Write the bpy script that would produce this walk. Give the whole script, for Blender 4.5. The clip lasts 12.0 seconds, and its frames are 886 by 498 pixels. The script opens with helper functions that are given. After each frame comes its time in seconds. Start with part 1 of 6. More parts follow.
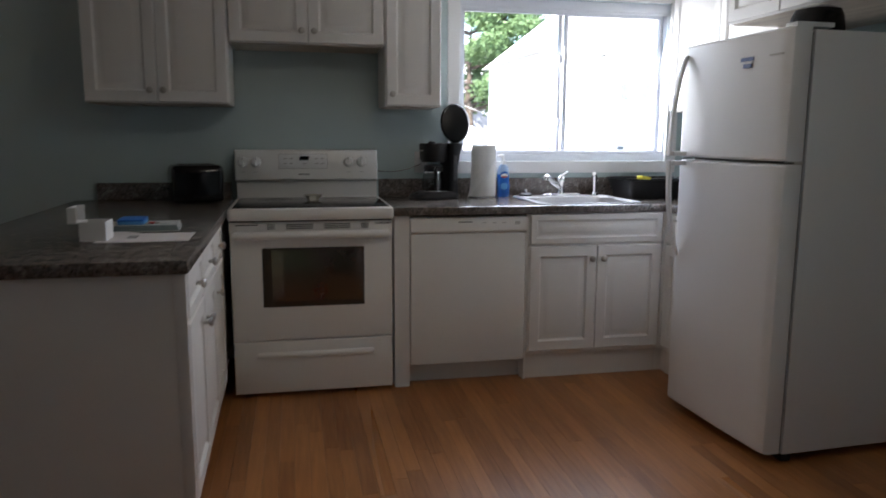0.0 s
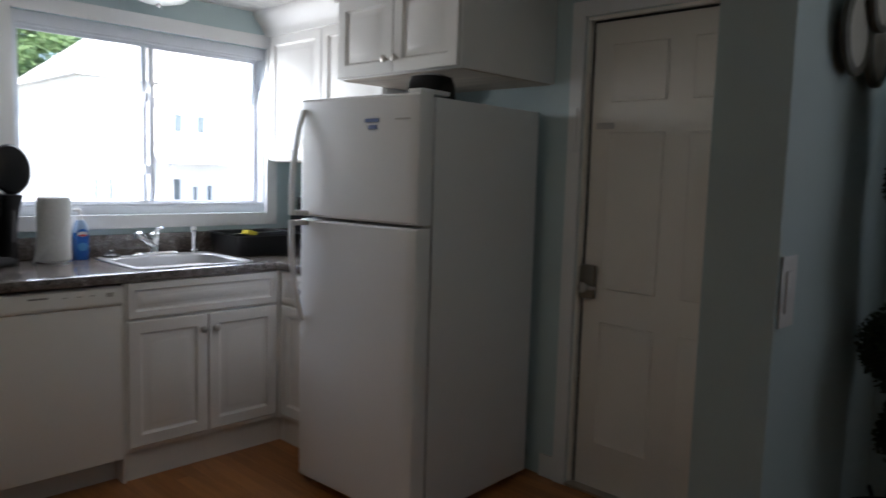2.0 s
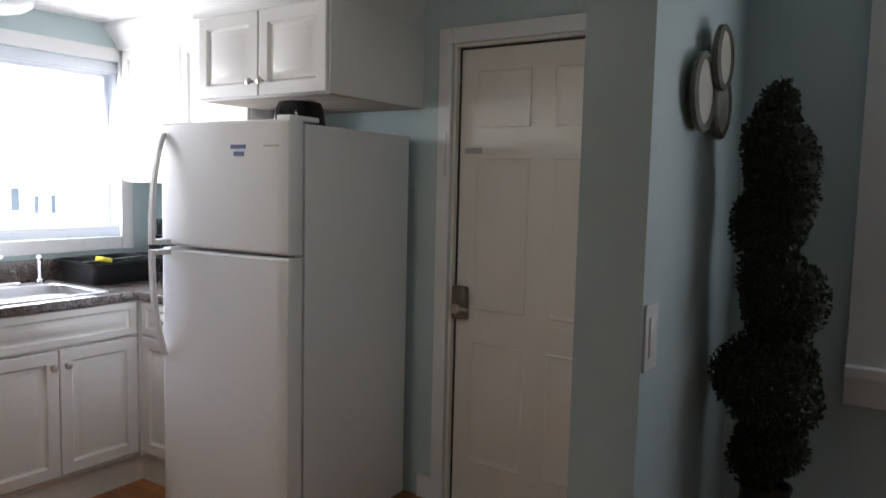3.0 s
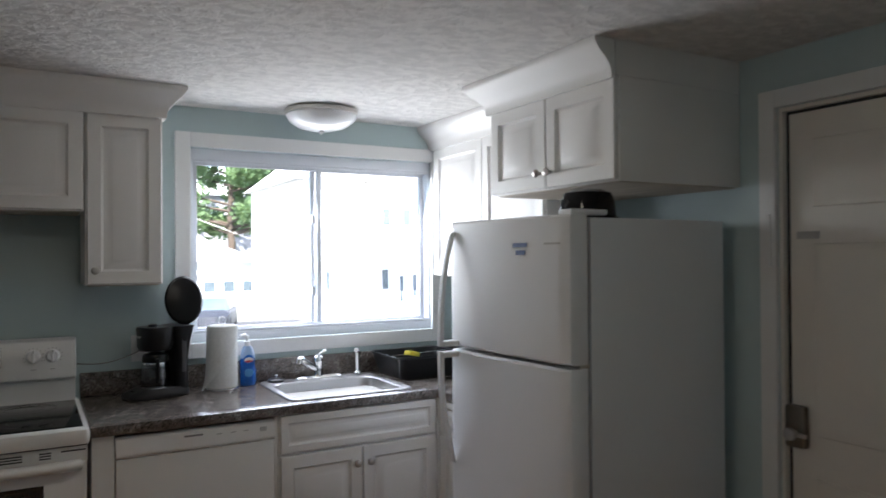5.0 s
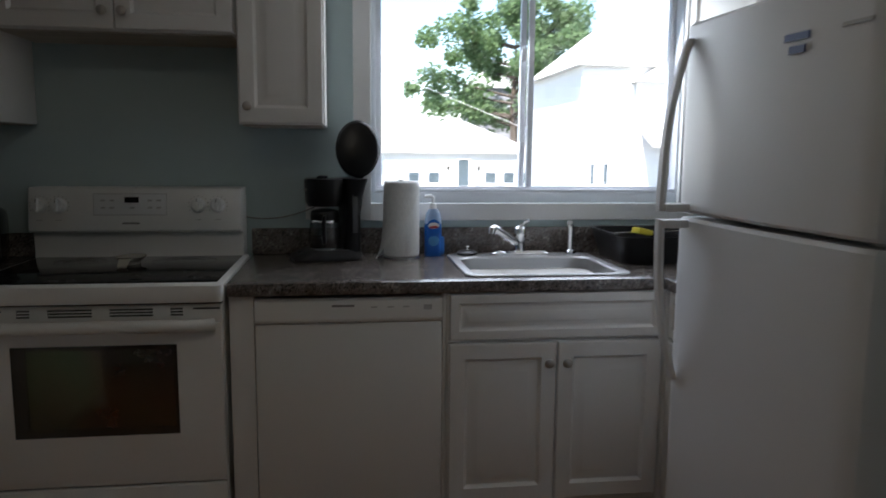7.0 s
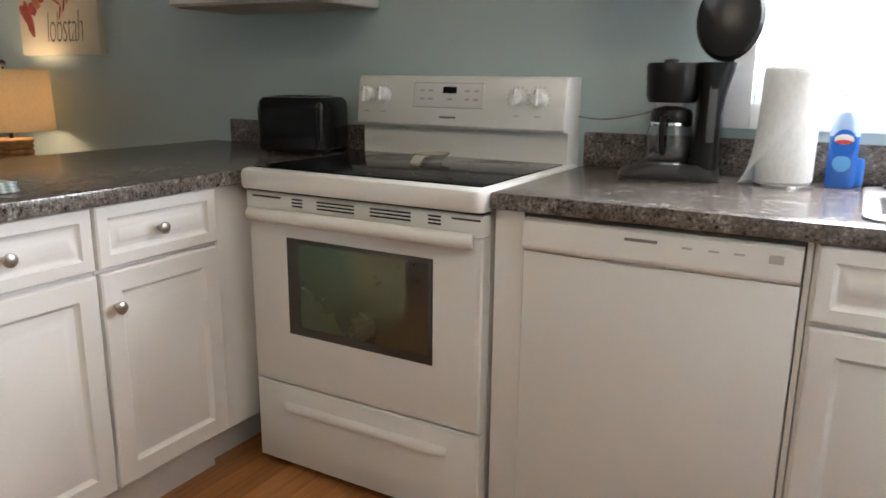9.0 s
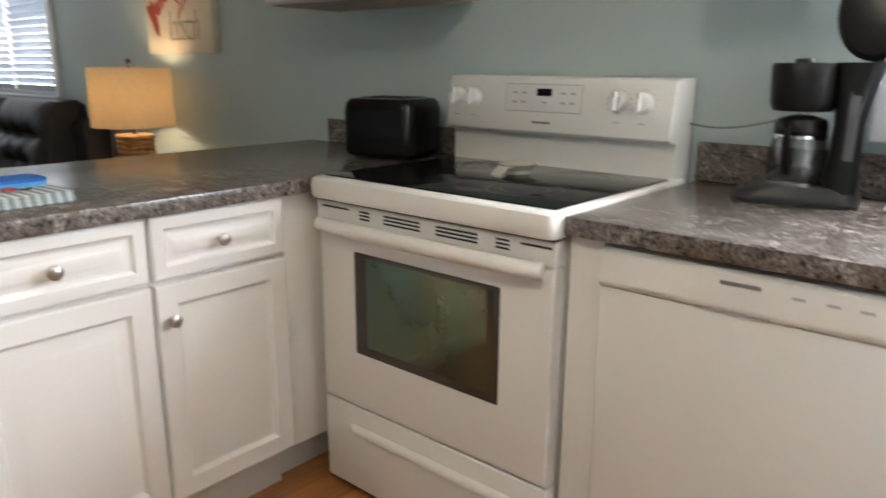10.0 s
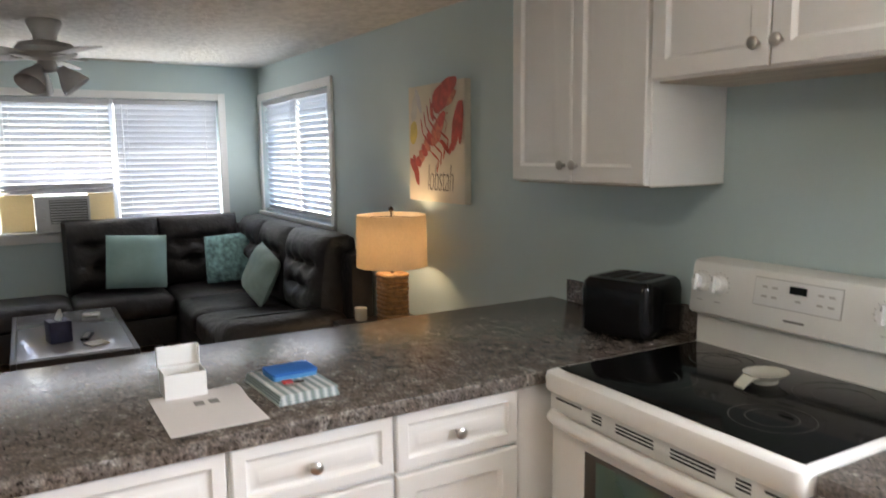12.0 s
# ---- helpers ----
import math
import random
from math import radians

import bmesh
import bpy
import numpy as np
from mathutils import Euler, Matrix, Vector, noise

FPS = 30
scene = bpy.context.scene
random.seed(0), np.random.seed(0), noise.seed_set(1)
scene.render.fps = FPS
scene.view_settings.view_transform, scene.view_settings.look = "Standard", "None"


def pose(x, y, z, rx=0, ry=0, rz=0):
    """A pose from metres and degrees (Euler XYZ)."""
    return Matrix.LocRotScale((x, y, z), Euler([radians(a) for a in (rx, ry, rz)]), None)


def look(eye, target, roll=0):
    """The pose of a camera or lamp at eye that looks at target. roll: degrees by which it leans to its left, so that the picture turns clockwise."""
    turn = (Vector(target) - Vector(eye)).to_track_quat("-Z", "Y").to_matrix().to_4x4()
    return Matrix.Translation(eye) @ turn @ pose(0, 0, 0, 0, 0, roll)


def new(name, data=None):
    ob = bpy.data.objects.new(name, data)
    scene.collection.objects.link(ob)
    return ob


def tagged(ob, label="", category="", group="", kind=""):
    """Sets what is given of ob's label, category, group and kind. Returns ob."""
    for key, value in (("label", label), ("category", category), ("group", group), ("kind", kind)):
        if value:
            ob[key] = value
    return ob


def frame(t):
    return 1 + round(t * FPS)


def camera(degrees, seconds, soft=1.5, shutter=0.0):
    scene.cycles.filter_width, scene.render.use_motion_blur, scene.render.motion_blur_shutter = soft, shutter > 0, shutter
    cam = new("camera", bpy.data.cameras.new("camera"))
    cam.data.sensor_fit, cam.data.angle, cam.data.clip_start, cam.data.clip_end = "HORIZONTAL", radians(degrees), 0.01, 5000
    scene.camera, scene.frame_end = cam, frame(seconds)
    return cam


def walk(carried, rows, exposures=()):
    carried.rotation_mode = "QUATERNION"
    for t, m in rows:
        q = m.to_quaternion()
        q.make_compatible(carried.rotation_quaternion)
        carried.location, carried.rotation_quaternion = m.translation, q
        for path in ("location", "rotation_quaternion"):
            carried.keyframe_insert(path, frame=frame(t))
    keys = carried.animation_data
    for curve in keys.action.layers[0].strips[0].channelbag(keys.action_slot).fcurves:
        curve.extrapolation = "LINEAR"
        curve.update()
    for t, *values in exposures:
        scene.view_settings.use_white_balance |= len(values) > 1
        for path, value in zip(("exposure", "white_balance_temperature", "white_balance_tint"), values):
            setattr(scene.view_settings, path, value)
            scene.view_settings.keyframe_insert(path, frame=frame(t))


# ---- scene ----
cam = camera(63.0, 12.0, shutter=0.4)
PATH = [
    (0, (0.319, -4.01, 1.248), (0.716, -2.074, 0.94), 0.3),
    (0.5, (0.36, -3.846, 1.284), (0.893, -1.933, 1.046), 0.2),
    (1, (0.324, -3.704, 1.302), (1.118, -1.881, 1.091), 1.0),
    (1.5, (0.267, -3.617, 1.324), (1.447, -2.016, 1.115), 1.1),
    (2, (0.259, -3.575, 1.345), (1.687, -2.189, 1.143), 1.7),
    (2.5, (0.254, -3.561, 1.375), (1.88, -2.416, 1.161), 1.8),
    (2.7, (0.25, -3.554, 1.39), (1.911, -2.458, 1.19), 1.6),
    (4.3, (0.434, -3.551, 1.566), (1.748, -2.045, 1.624), -0.5),
    (4.5, (0.485, -3.545, 1.56), (1.669, -1.935, 1.623), -0.3),
    (5, (0.588, -3.454, 1.507), (1.581, -1.718, 1.524), -0.4),
    (5.5, (0.685, -3.242, 1.448), (1.527, -1.429, 1.399), -0.7),
    (6, (0.814, -3.093, 1.396), (1.504, -1.219, 1.284), -1.0),
    (6.5, (1.01, -2.969, 1.356), (1.49, -1.036, 1.176), -0.0),
    (6.7, (1.059, -2.927, 1.343), (1.453, -0.978, 1.126), 0.4),
    (8.3, (1.412, -2.333, 1.201), (0.934, -0.437, 0.781), 0.1),
    (8.5, (1.437, -2.282, 1.202), (0.799, -0.436, 0.77), 0.7),
    (9, (1.486, -2.131, 1.167), (0.526, -0.438, 0.707), 0.6),
    (9.5, (1.506, -1.956, 1.161), (0.475, -0.325, 0.635), 0.7),
    (10, (1.508, -1.868, 1.201), (0.237, -0.404, 0.71), 0.3),
    (10.5, (1.558, -1.819, 1.251), (0.062, -0.568, 0.808), -0.2),
    (11, (1.566, -1.801, 1.325), (-0.018, -0.645, 0.934), 0.8),
    (11.5, (1.543, -1.832, 1.406), (-0.114, -0.767, 1.061), -0.0),
    (12, (1.512, -1.855, 1.497), (-0.206, -0.865, 1.235), -0.6),
]
EXPOSURES = [(0, 2.52, 6200, 14), (0.5, 2.03, 6200, 13), (1.0, 1.85, 6200, 12), (1.5, 2.08, 6200, 12), (2.0, 2.04, 6200, 12), (2.5, 3.1, 6250, 15), (4.3, 3.1, 6200, 14), (5.0, 2.36, 6150, 12), (5.5, 1.82, 6100, 11), (6.6, 1.3, 6100, 10), (8.3, 3.15, 6600, 13), (9.0, 3.95, 6700, 12), (9.5, 4.14, 6750, 11), (11, 4.25, 6650, 12), (12, 4.15, 6700, 13)]
walk(cam, [(t, look(eye, target, roll)) for t, eye, target, roll in PATH], EXPOSURES)

# ---------------------------------------------------------------- world, sun, large lights
FLOOR, CEIL = 0.03, 2.198
EAST, WEST, SOUTH = 2.82, -4.95, -6.0

world = bpy.data.worlds.new("sky")
scene.world = world
world.use_nodes = True
wn = world.node_tree.nodes
sky = wn.new("ShaderNodeTexSky")
sky.sky_type, sky.sun_disc = "NISHITA", False
sky.sun_elevation, sky.sun_rotation = radians(52.4), radians(199.3)
wn["Background"].inputs["Strength"].default_value = 0.15
world.node_tree.links.new(sky.outputs["Color"], wn["Background"].inputs["Color"])

sun = new("sun", bpy.data.lights.new("sun", "SUN"))
sun.data.energy, sun.data.angle, sun.data.color = 5.0, radians(0.5), (1, 0.95, 0.88)
sun.matrix_world = look((-2.8, -8, 11), (0, 0, 0))


def daylight(name, where, aim, w, h, watts, colour=(0.97, 0.98, 1.0)):
    """Sky light coming in through one window opening."""
    lamp = new(name, bpy.data.lights.new(name, "AREA"))
    lamp.data.shape, lamp.data.size, lamp.data.size_y = "RECTANGLE", w, h
    lamp.data.energy, lamp.data.color = watts, colour
    lamp.matrix_world = look(where, aim)
    return lamp


daylight("sky_light_kitchen", (1.88, 0.145, 1.56), (1.88, -3, 0.35), 1.2, 0.78, 4.1)
daylight("sky_light_living_north", (-4.05, -0.006, 1.47), (-4.05, -3, 0.2), 1.5, 0.9, 0.34)
daylight("sky_light_living_west", (WEST + 0.006, -1.6, 1.6), (-2, -1.6, 0.1), 2.4, 0.7, 0.38)
daylight("sky_light_east", (1.994, -4.1, 1.48), (-2, -4.1, 1.0), 1.1, 0.84, 0.38)


def bulb(name, where, watts, colour, radius):
    lamp = new(name, bpy.data.lights.new(name, "POINT"))
    lamp.data.energy, lamp.data.color, lamp.data.shadow_soft_size = watts, colour, radius
    lamp.location = where


bulb("table_lamp_bulb", (-1.86, -0.22, 1.06), 0.20, (1.0, 0.77, 0.52), 0.12)
bulb("ceiling_lamp_bulb", (0.93, -1.93, 2.13), 0.68, (1.0, 0.86, 0.66), 0.03)


# ---------------------------------------------------------------- mesh helpers
def box(bm, x0, x1, y0, y1, z0, z1, b=0.0, seg=2):
    v = [bm.verts.new((x, y, z)) for x in (x0, x1) for y in (y0, y1) for z in (z0, z1)]
    idx = ((0, 1, 3, 2), (4, 6, 7, 5), (0, 4, 5, 1), (2, 3, 7, 6), (0, 2, 6, 4), (1, 5, 7, 3))
    fs = [bm.faces.new([v[i] for i in f]) for f in idx]
    if b:
        es = list({e for f in fs for e in f.edges})
        bmesh.ops.bevel(bm, geom=es, offset=b, segments=seg, affect="EDGES", profile=0.6)
    return bm


def boxes(*rows, b=0.0):
    bm = bmesh.new()
    for r in rows:
        box(bm, *r, b=b)
    return bm


def loft(bm, rings, caps=True, loop=True):
    """Bridges rings that have equally many points."""
    vs = [[bm.verts.new(p) for p in r] for r in rings]
    n = len(vs[0])
    for a, c in zip(vs, vs[1:]):
        for i in range(n if loop else n - 1):
            j = (i + 1) % n
            bm.faces.new((a[i], a[j], c[j], c[i]))
    if caps:
        bm.faces.new(vs[0][::-1])
        bm.faces.new(vs[-1])
    bmesh.ops.recalc_face_normals(bm, faces=bm.faces)
    return bm


def lathe(bm, prof, n=28, c=(0, 0), caps=True, squash=1.0):
    rings = [[(c[0] + r * math.cos(2 * math.pi * i / n), c[1] + squash * r * math.sin(2 * math.pi * i / n), z) for i in range(n)] for r, z in prof]
    return loft(bm, rings, caps)


def tube(bm, pts, r, n=8, caps=True):
    """A round bar along points; r may be one radius or one for each point."""
    pts = [Vector(p) for p in pts]
    rad = r if isinstance(r, (list, tuple)) else [r] * len(pts)
    rings, side = [], None
    for i, p in enumerate(pts):
        d = (pts[min(i + 1, len(pts) - 1)] - pts[max(i - 1, 0)]).normalized()
        if side is None:
            side = d.cross(Vector((0, 0, 1)) if abs(d.z) < 0.9 else Vector((1, 0, 0))).normalized()
        side = (side - d * side.dot(d)).normalized()
        up = d.cross(side)
        rings.append([p + (side * math.cos(2 * math.pi * k / n) + up * math.sin(2 * math.pi * k / n)) * rad[i] for k in range(n)])
    return loft(bm, rings, caps)


def arc(f, n):
    return [f(i / n) for i in range(n + 1)]


def rring(w, d, r, z, n=5, cx=0.0, cy=0.0):
    """A rounded rectangle, w by d, at the height z."""
    out = []
    for sx, sy, a0 in ((1, 1, 0), (-1, 1, 90), (-1, -1, 180), (1, -1, 270)):
        for k in range(n + 1):
            a = radians(a0 + 90 * k / n)
            out.append((cx + sx * (w / 2 - r) + r * math.cos(a), cy + sy * (d / 2 - r) + r * math.sin(a), z))
    return out


def front_panel(bm, w, h, steps, y0=0.0, thick=0.02):
    """A slab w by h (x, z from its lower left corner) whose front, at y0 - thick, is stepped by rows of (inset, depth behind the front)."""
    def ring(i, y):
        return [(i, y, i), (w - i, y, i), (w - i, y, h - i), (i, y, h - i)]
    rings = [ring(0, y0), ring(0, y0 - thick + 0.004), ring(0.004, y0 - thick)]
    rings += [ring(i, y0 - thick + d) for i, d in steps]
    return loft(bm, rings)


RAISED = ((0.050, 0.0), (0.054, 0.007), (0.060, 0.0115), (0.067, 0.0115), (0.092, 0.002), (0.096, 0.001))
SMALL = ((0.030, 0.0), (0.034, 0.006), (0.039, 0.0095), (0.044, 0.0095), (0.058, 0.002), (0.061, 0.001))


def sweep(bm, path, profile, z):
    """A moulding: the profile (out, up) along a plan path, mitred; out is to the right of the way."""
    rings = []
    for i, p in enumerate(path):
        p = Vector(p)
        d0 = (p - Vector(path[i - 1])).normalized() if i else None
        d1 = (Vector(path[i + 1]) - p).normalized() if i + 1 < len(path) else None
        d0, d1 = d0 or d1, d1 or d0
        n0, n1 = Vector((d0.y, -d0.x)), Vector((d1.y, -d1.x))
        m = (n0 + n1) / (1 + n0.dot(n1))
        rings.append([(p.x + m.x * o, p.y + m.y * o, z + u) for o, u in profile])
    return loft(bm, rings)


def mesh(name, bm, material, smooth=True, angle=35):
    me = bpy.data.meshes.new(name)
    bm.normal_update()
    bm.to_mesh(me)
    bm.free()
    me.materials.append(material)
    if smooth:
        me.polygons.foreach_set("use_smooth", [True] * len(me.polygons))
        me.set_sharp_from_angle(angle=radians(angle))
    return me


def part(name, bm, material, parent=None, label="", m=None, smooth=True):
    """Links a bmesh as one mesh object under a thing or under a part."""
    ob = new(name, mesh(name, bm, material, smooth))
    if parent:
        ob.parent = parent
    if m:
        ob.matrix_basis = m
    return tagged(ob, label)


def thing(name, m, label, category, group=""):
    ob = new(name)
    ob.empty_display_size = 0.1
    ob.matrix_basis = m
    return tagged(ob, label, category, group)


def structure(name, bm, material, label, smooth=False):
    return tagged(part(name, bm, material, smooth=smooth), label, kind="structure")


# ---------------------------------------------------------------- materials
def nodes_of(name):
    m = bpy.data.materials.new(name)
    m.use_nodes = True
    t = m.node_tree
    return m, t, t.nodes["Principled BSDF"]


def noise_node(t, scale, detail=4, rough=0.55, stretch=(1, 1, 1)):
    co = t.nodes.new("ShaderNodeTexCoord")
    mp = t.nodes.new("ShaderNodeMapping")
    mp.inputs["Scale"].default_value = stretch
    nz = t.nodes.new("ShaderNodeTexNoise")
    nz.inputs["Scale"].default_value, nz.inputs["Detail"].default_value, nz.inputs["Roughness"].default_value = scale, detail, rough
    t.links.new(co.outputs["Object"], mp.inputs["Vector"])
    t.links.new(mp.outputs["Vector"], nz.inputs["Vector"])
    return nz


def ramp_node(t, source, stops):
    rp = t.nodes.new("ShaderNodeValToRGB")
    e = rp.color_ramp.elements
    while len(e) < len(stops):
        e.new(0.5)
    for k, (p, c) in zip(e, stops):
        k.position, k.color = p, (*c, 1)
    t.links.new(source, rp.inputs["Fac"])
    return rp


def bump_node(t, bsdf, source, strength, distance):
    bp = t.nodes.new("ShaderNodeBump")
    bp.inputs["Strength"].default_value, bp.inputs["Distance"].default_value = strength, distance
    t.links.new(source, bp.inputs["Height"])
    t.links.new(bp.outputs["Normal"], bsdf.inputs["Normal"])


def plain(name, col, rough=0.5, metal=0.0, var=0.06, scale=3.0, bump=0.0, bscale=80.0, stretch=(1, 1, 1), dist=0.002, rv=0.08):
    """Paint, plastic, metal, cloth: a colour that varies a little at two scales, uneven gloss, fine relief."""
    m, t, b = nodes_of(name)
    big, fine = noise_node(t, scale, 3, 0.5, stretch), noise_node(t, bscale, 5, 0.6, stretch)
    lo, hi = [tuple(min(1, c * k) for c in col) for k in (1 - var, 1 + var)]
    rp = ramp_node(t, big.outputs["Fac"], ((0.3, lo), (0.7, hi)))
    mx = t.nodes.new("ShaderNodeMixRGB")
    mx.blend_type, mx.inputs["Fac"].default_value = "MULTIPLY", 0.35 * min(1, var * 4)
    t.links.new(rp.outputs["Color"], mx.inputs["Color1"])
    t.links.new(fine.outputs["Fac"], mx.inputs["Color2"])
    t.links.new(mx.outputs["Color"], b.inputs["Base Color"])
    mr = t.nodes.new("ShaderNodeMapRange")
    mr.inputs["To Min"].default_value, mr.inputs["To Max"].default_value = max(0.02, rough - rv), min(1, rough + rv)
    t.links.new(big.outputs["Fac"], mr.inputs["Value"])
    t.links.new(mr.outputs["Result"], b.inputs["Roughness"])
    b.inputs["Metallic"].default_value = metal
    if bump:
        bump_node(t, b, fine.outputs["Fac"], bump, dist)
    return m


def wood(name, dark, light, rough, along, island=False):
    """Strip flooring and furniture wood: grain along one axis, each piece a shade of its own."""
    m, t, b = nodes_of(name)
    stretch = [14.0, 14.0, 14.0]
    stretch["xyz".index(along)] = 0.9
    grain, broad = noise_node(t, 5.0, 8, 0.65, stretch), noise_node(t, 1.2, 3, 0.5, [s * 0.3 for s in stretch])
    if island:
        rnd = t.nodes.new("ShaderNodeNewGeometry").outputs["Random Per Island"]
    else:
        rnd = t.nodes.new("ShaderNodeObjectInfo").outputs["Random"]
    # every piece is cut from another stretch of the grain
    far = t.nodes.new("ShaderNodeMath")
    far.operation, far.inputs[1].default_value = "MULTIPLY", 37.0
    t.links.new(rnd, far.inputs[0])
    for nz in (grain, broad):
        t.links.new(far.outputs["Value"], nz.inputs["Vector"].links[0].from_node.inputs["Location"])
    add = t.nodes.new("ShaderNodeMath")
    add.operation = "MULTIPLY_ADD"
    add.inputs[1].default_value = 0.32
    t.links.new(rnd, add.inputs[0])
    mid = t.nodes.new("ShaderNodeMath")
    mid.operation = "MULTIPLY_ADD"
    mid.inputs[1].default_value, mid.inputs[2].default_value = 0.75, -0.18
    t.links.new(grain.outputs["Fac"], mid.inputs[0])
    t.links.new(mid.outputs["Value"], add.inputs[2])
    rp = ramp_node(t, add.outputs["Value"], ((0.1, dark), (0.85, light)))
    t.links.new(rp.outputs["Color"], b.inputs["Base Color"])
    mr = t.nodes.new("ShaderNodeMapRange")
    mr.inputs["To Min"].default_value, mr.inputs["To Max"].default_value = rough - 0.06, rough + 0.12
    t.links.new(broad.outputs["Fac"], mr.inputs["Value"])
    t.links.new(mr.outputs["Result"], b.inputs["Roughness"])
    bump_node(t, b, grain.outputs["Fac"], 0.12, 0.001)
    return m


def laminate(name):
    """Worktop laminate with a mottled stone print: brown-grey with pale and near-black flecks."""
    m, t, b = nodes_of(name)
    blot, fleck, tiny = noise_node(t, 27, 7, 0.80), noise_node(t, 120, 4, 0.70), noise_node(t, 120, 2, 0.5)
    r1 = ramp_node(t, blot.outputs["Fac"], ((0.32, (0.045, 0.038, 0.034)), (0.45, (0.120, 0.100, 0.088)), (0.57, (0.175, 0.155, 0.140)), (0.70, (0.42, 0.40, 0.385))))
    r2 = ramp_node(t, fleck.outputs["Fac"], ((0.38, (0.02, 0.018, 0.017)), (0.45, (0.46, 0.46, 0.46)), (0.56, (0.5, 0.5, 0.5)), (0.62, (0.94, 0.91, 0.89))))
    mx = t.nodes.new("ShaderNodeMixRGB")
    mx.blend_type, mx.inputs["Fac"].default_value = "OVERLAY", 0.90
    t.links.new(r1.outputs["Color"], mx.inputs["Color1"])
    t.links.new(r2.outputs["Color"], mx.inputs["Color2"])
    t.links.new(mx.outputs["Color"], b.inputs["Base Color"])
    b.inputs["Roughness"].default_value = 0.22
    b.inputs["Specular IOR Level"].default_value = 0.62
    bump_node(t, b, tiny.outputs["Fac"], 0.08, 0.0006)
    return m


def knockdown(name, col):
    """Ceiling with a trowelled, knocked-down plaster texture."""
    m, t, b = nodes_of(name)
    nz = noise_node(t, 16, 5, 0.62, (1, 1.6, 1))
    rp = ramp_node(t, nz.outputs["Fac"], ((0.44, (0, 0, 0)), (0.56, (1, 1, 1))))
    # relief hollows also get a darker colour, shade painted into the base
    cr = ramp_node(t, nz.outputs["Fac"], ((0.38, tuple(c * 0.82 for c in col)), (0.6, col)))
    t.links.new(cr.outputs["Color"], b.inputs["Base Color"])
    b.inputs["Roughness"].default_value = 0.9
    bump_node(t, b, rp.outputs["Color"], 0.8, 0.007)
    return m


def glass_pane(name, gloss=0.08, tint=(1, 1, 1)):
    m, t, b = nodes_of(name)
    t.nodes.remove(b)
    tr, gl, mx = t.nodes.new("ShaderNodeBsdfTransparent"), t.nodes.new("ShaderNodeBsdfGlossy"), t.nodes.new("ShaderNodeMixShader")
    tr.inputs["Color"].default_value = (*tint, 1)
    gl.inputs["Roughness"].default_value, mx.inputs["Fac"].default_value = 0.02, gloss
    t.links.new(tr.outputs["BSDF"], mx.inputs[1])
    t.links.new(gl.outputs["BSDF"], mx.inputs[2])
    t.links.new(mx.outputs["Shader"], t.nodes["Material Output"].inputs["Surface"])
    return m


def glowing(name, col, strength, base=(0.8, 0.8, 0.8), weave=0.0):
    m, t, b = nodes_of(name)
    b.inputs["Base Color"].default_value = (*base, 1)
    b.inputs["Roughness"].default_value = 0.5
    b.inputs["Emission Color"].default_value = (*col, 1)
    b.inputs["Emission Strength"].default_value = strength
    if weave:
        nz = noise_node(t, 160, 4, 0.6, (1, 1, 0.25))
        bump_node(t, b, nz.outputs["Fac"], weave, 0.002)
    return m


def translucent(name, col, share, rough=0.6):
    """Cloth, paper and blind slats, through which light passes."""
    m, t, b = nodes_of(name)
    b.inputs["Base Color"].default_value = (*col, 1)
    b.inputs["Roughness"].default_value = rough
    tl, mx = t.nodes.new("ShaderNodeBsdfTranslucent"), t.nodes.new("ShaderNodeMixShader")
    nz = noise_node(t, 140, 4, 0.6, (1, 1, 0.4))
    rp = ramp_node(t, nz.outputs["Fac"], ((0.3, tuple(c * 0.88 for c in col)), (0.7, col)))
    t.links.new(rp.outputs["Color"], tl.inputs["Color"])
    t.links.new(rp.outputs["Color"], b.inputs["Base Color"])
    mx.inputs["Fac"].default_value = share
    t.links.new(b.outputs["BSDF"], mx.inputs[1])
    t.links.new(tl.outputs["BSDF"], mx.inputs[2])
    t.links.new(mx.outputs["Shader"], t.nodes["Material Output"].inputs["Surface"])
    return m


M_WALL = plain("aqua_wall_paint", (0.50, 0.605, 0.61), 0.6, var=0.035, scale=1.6, bump=0.10, bscale=180)
M_TRIM = plain("white_trim_paint", (0.78, 0.78, 0.77), 0.4, var=0.03, bump=0.03, bscale=90)
M_CAB = plain("white_cabinet_foil", (0.80, 0.785, 0.755), 0.38, var=0.03, scale=2.0, bump=0.03, bscale=140)
M_GAP = plain("dark_gap", (0.03, 0.03, 0.03), 0.8)
M_ENAMEL = plain("white_enamel", (0.80, 0.79, 0.76), 0.32, var=0.008, scale=1.2, bump=0.02, bscale=220, rv=0.015)
M_FRIDGE = plain("white_textured_fridge_paint", (0.78, 0.78, 0.78), 0.38, var=0.012, scale=1.2, bump=0.10, bscale=420, dist=0.0006, rv=0.02)
M_DIAL = plain("white_dial_plastic", (0.86, 0.86, 0.85), 0.28, var=0.01)
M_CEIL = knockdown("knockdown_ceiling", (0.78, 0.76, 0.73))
M_TOP = laminate("stone_print_laminate")
M_NICKEL = plain("brushed_nickel", (0.55, 0.52, 0.48), 0.3, 1.0, var=0.06, bump=0.03)
M_AGED = plain("aged_nickel", (0.26, 0.235, 0.20), 0.35, 1.0, var=0.12, bump=0.04)
M_STEEL = plain("brushed_steel", (0.60, 0.60, 0.60), 0.28, 1.0, var=0.05, bump=0.06, bscale=60, stretch=(1, 18, 18))
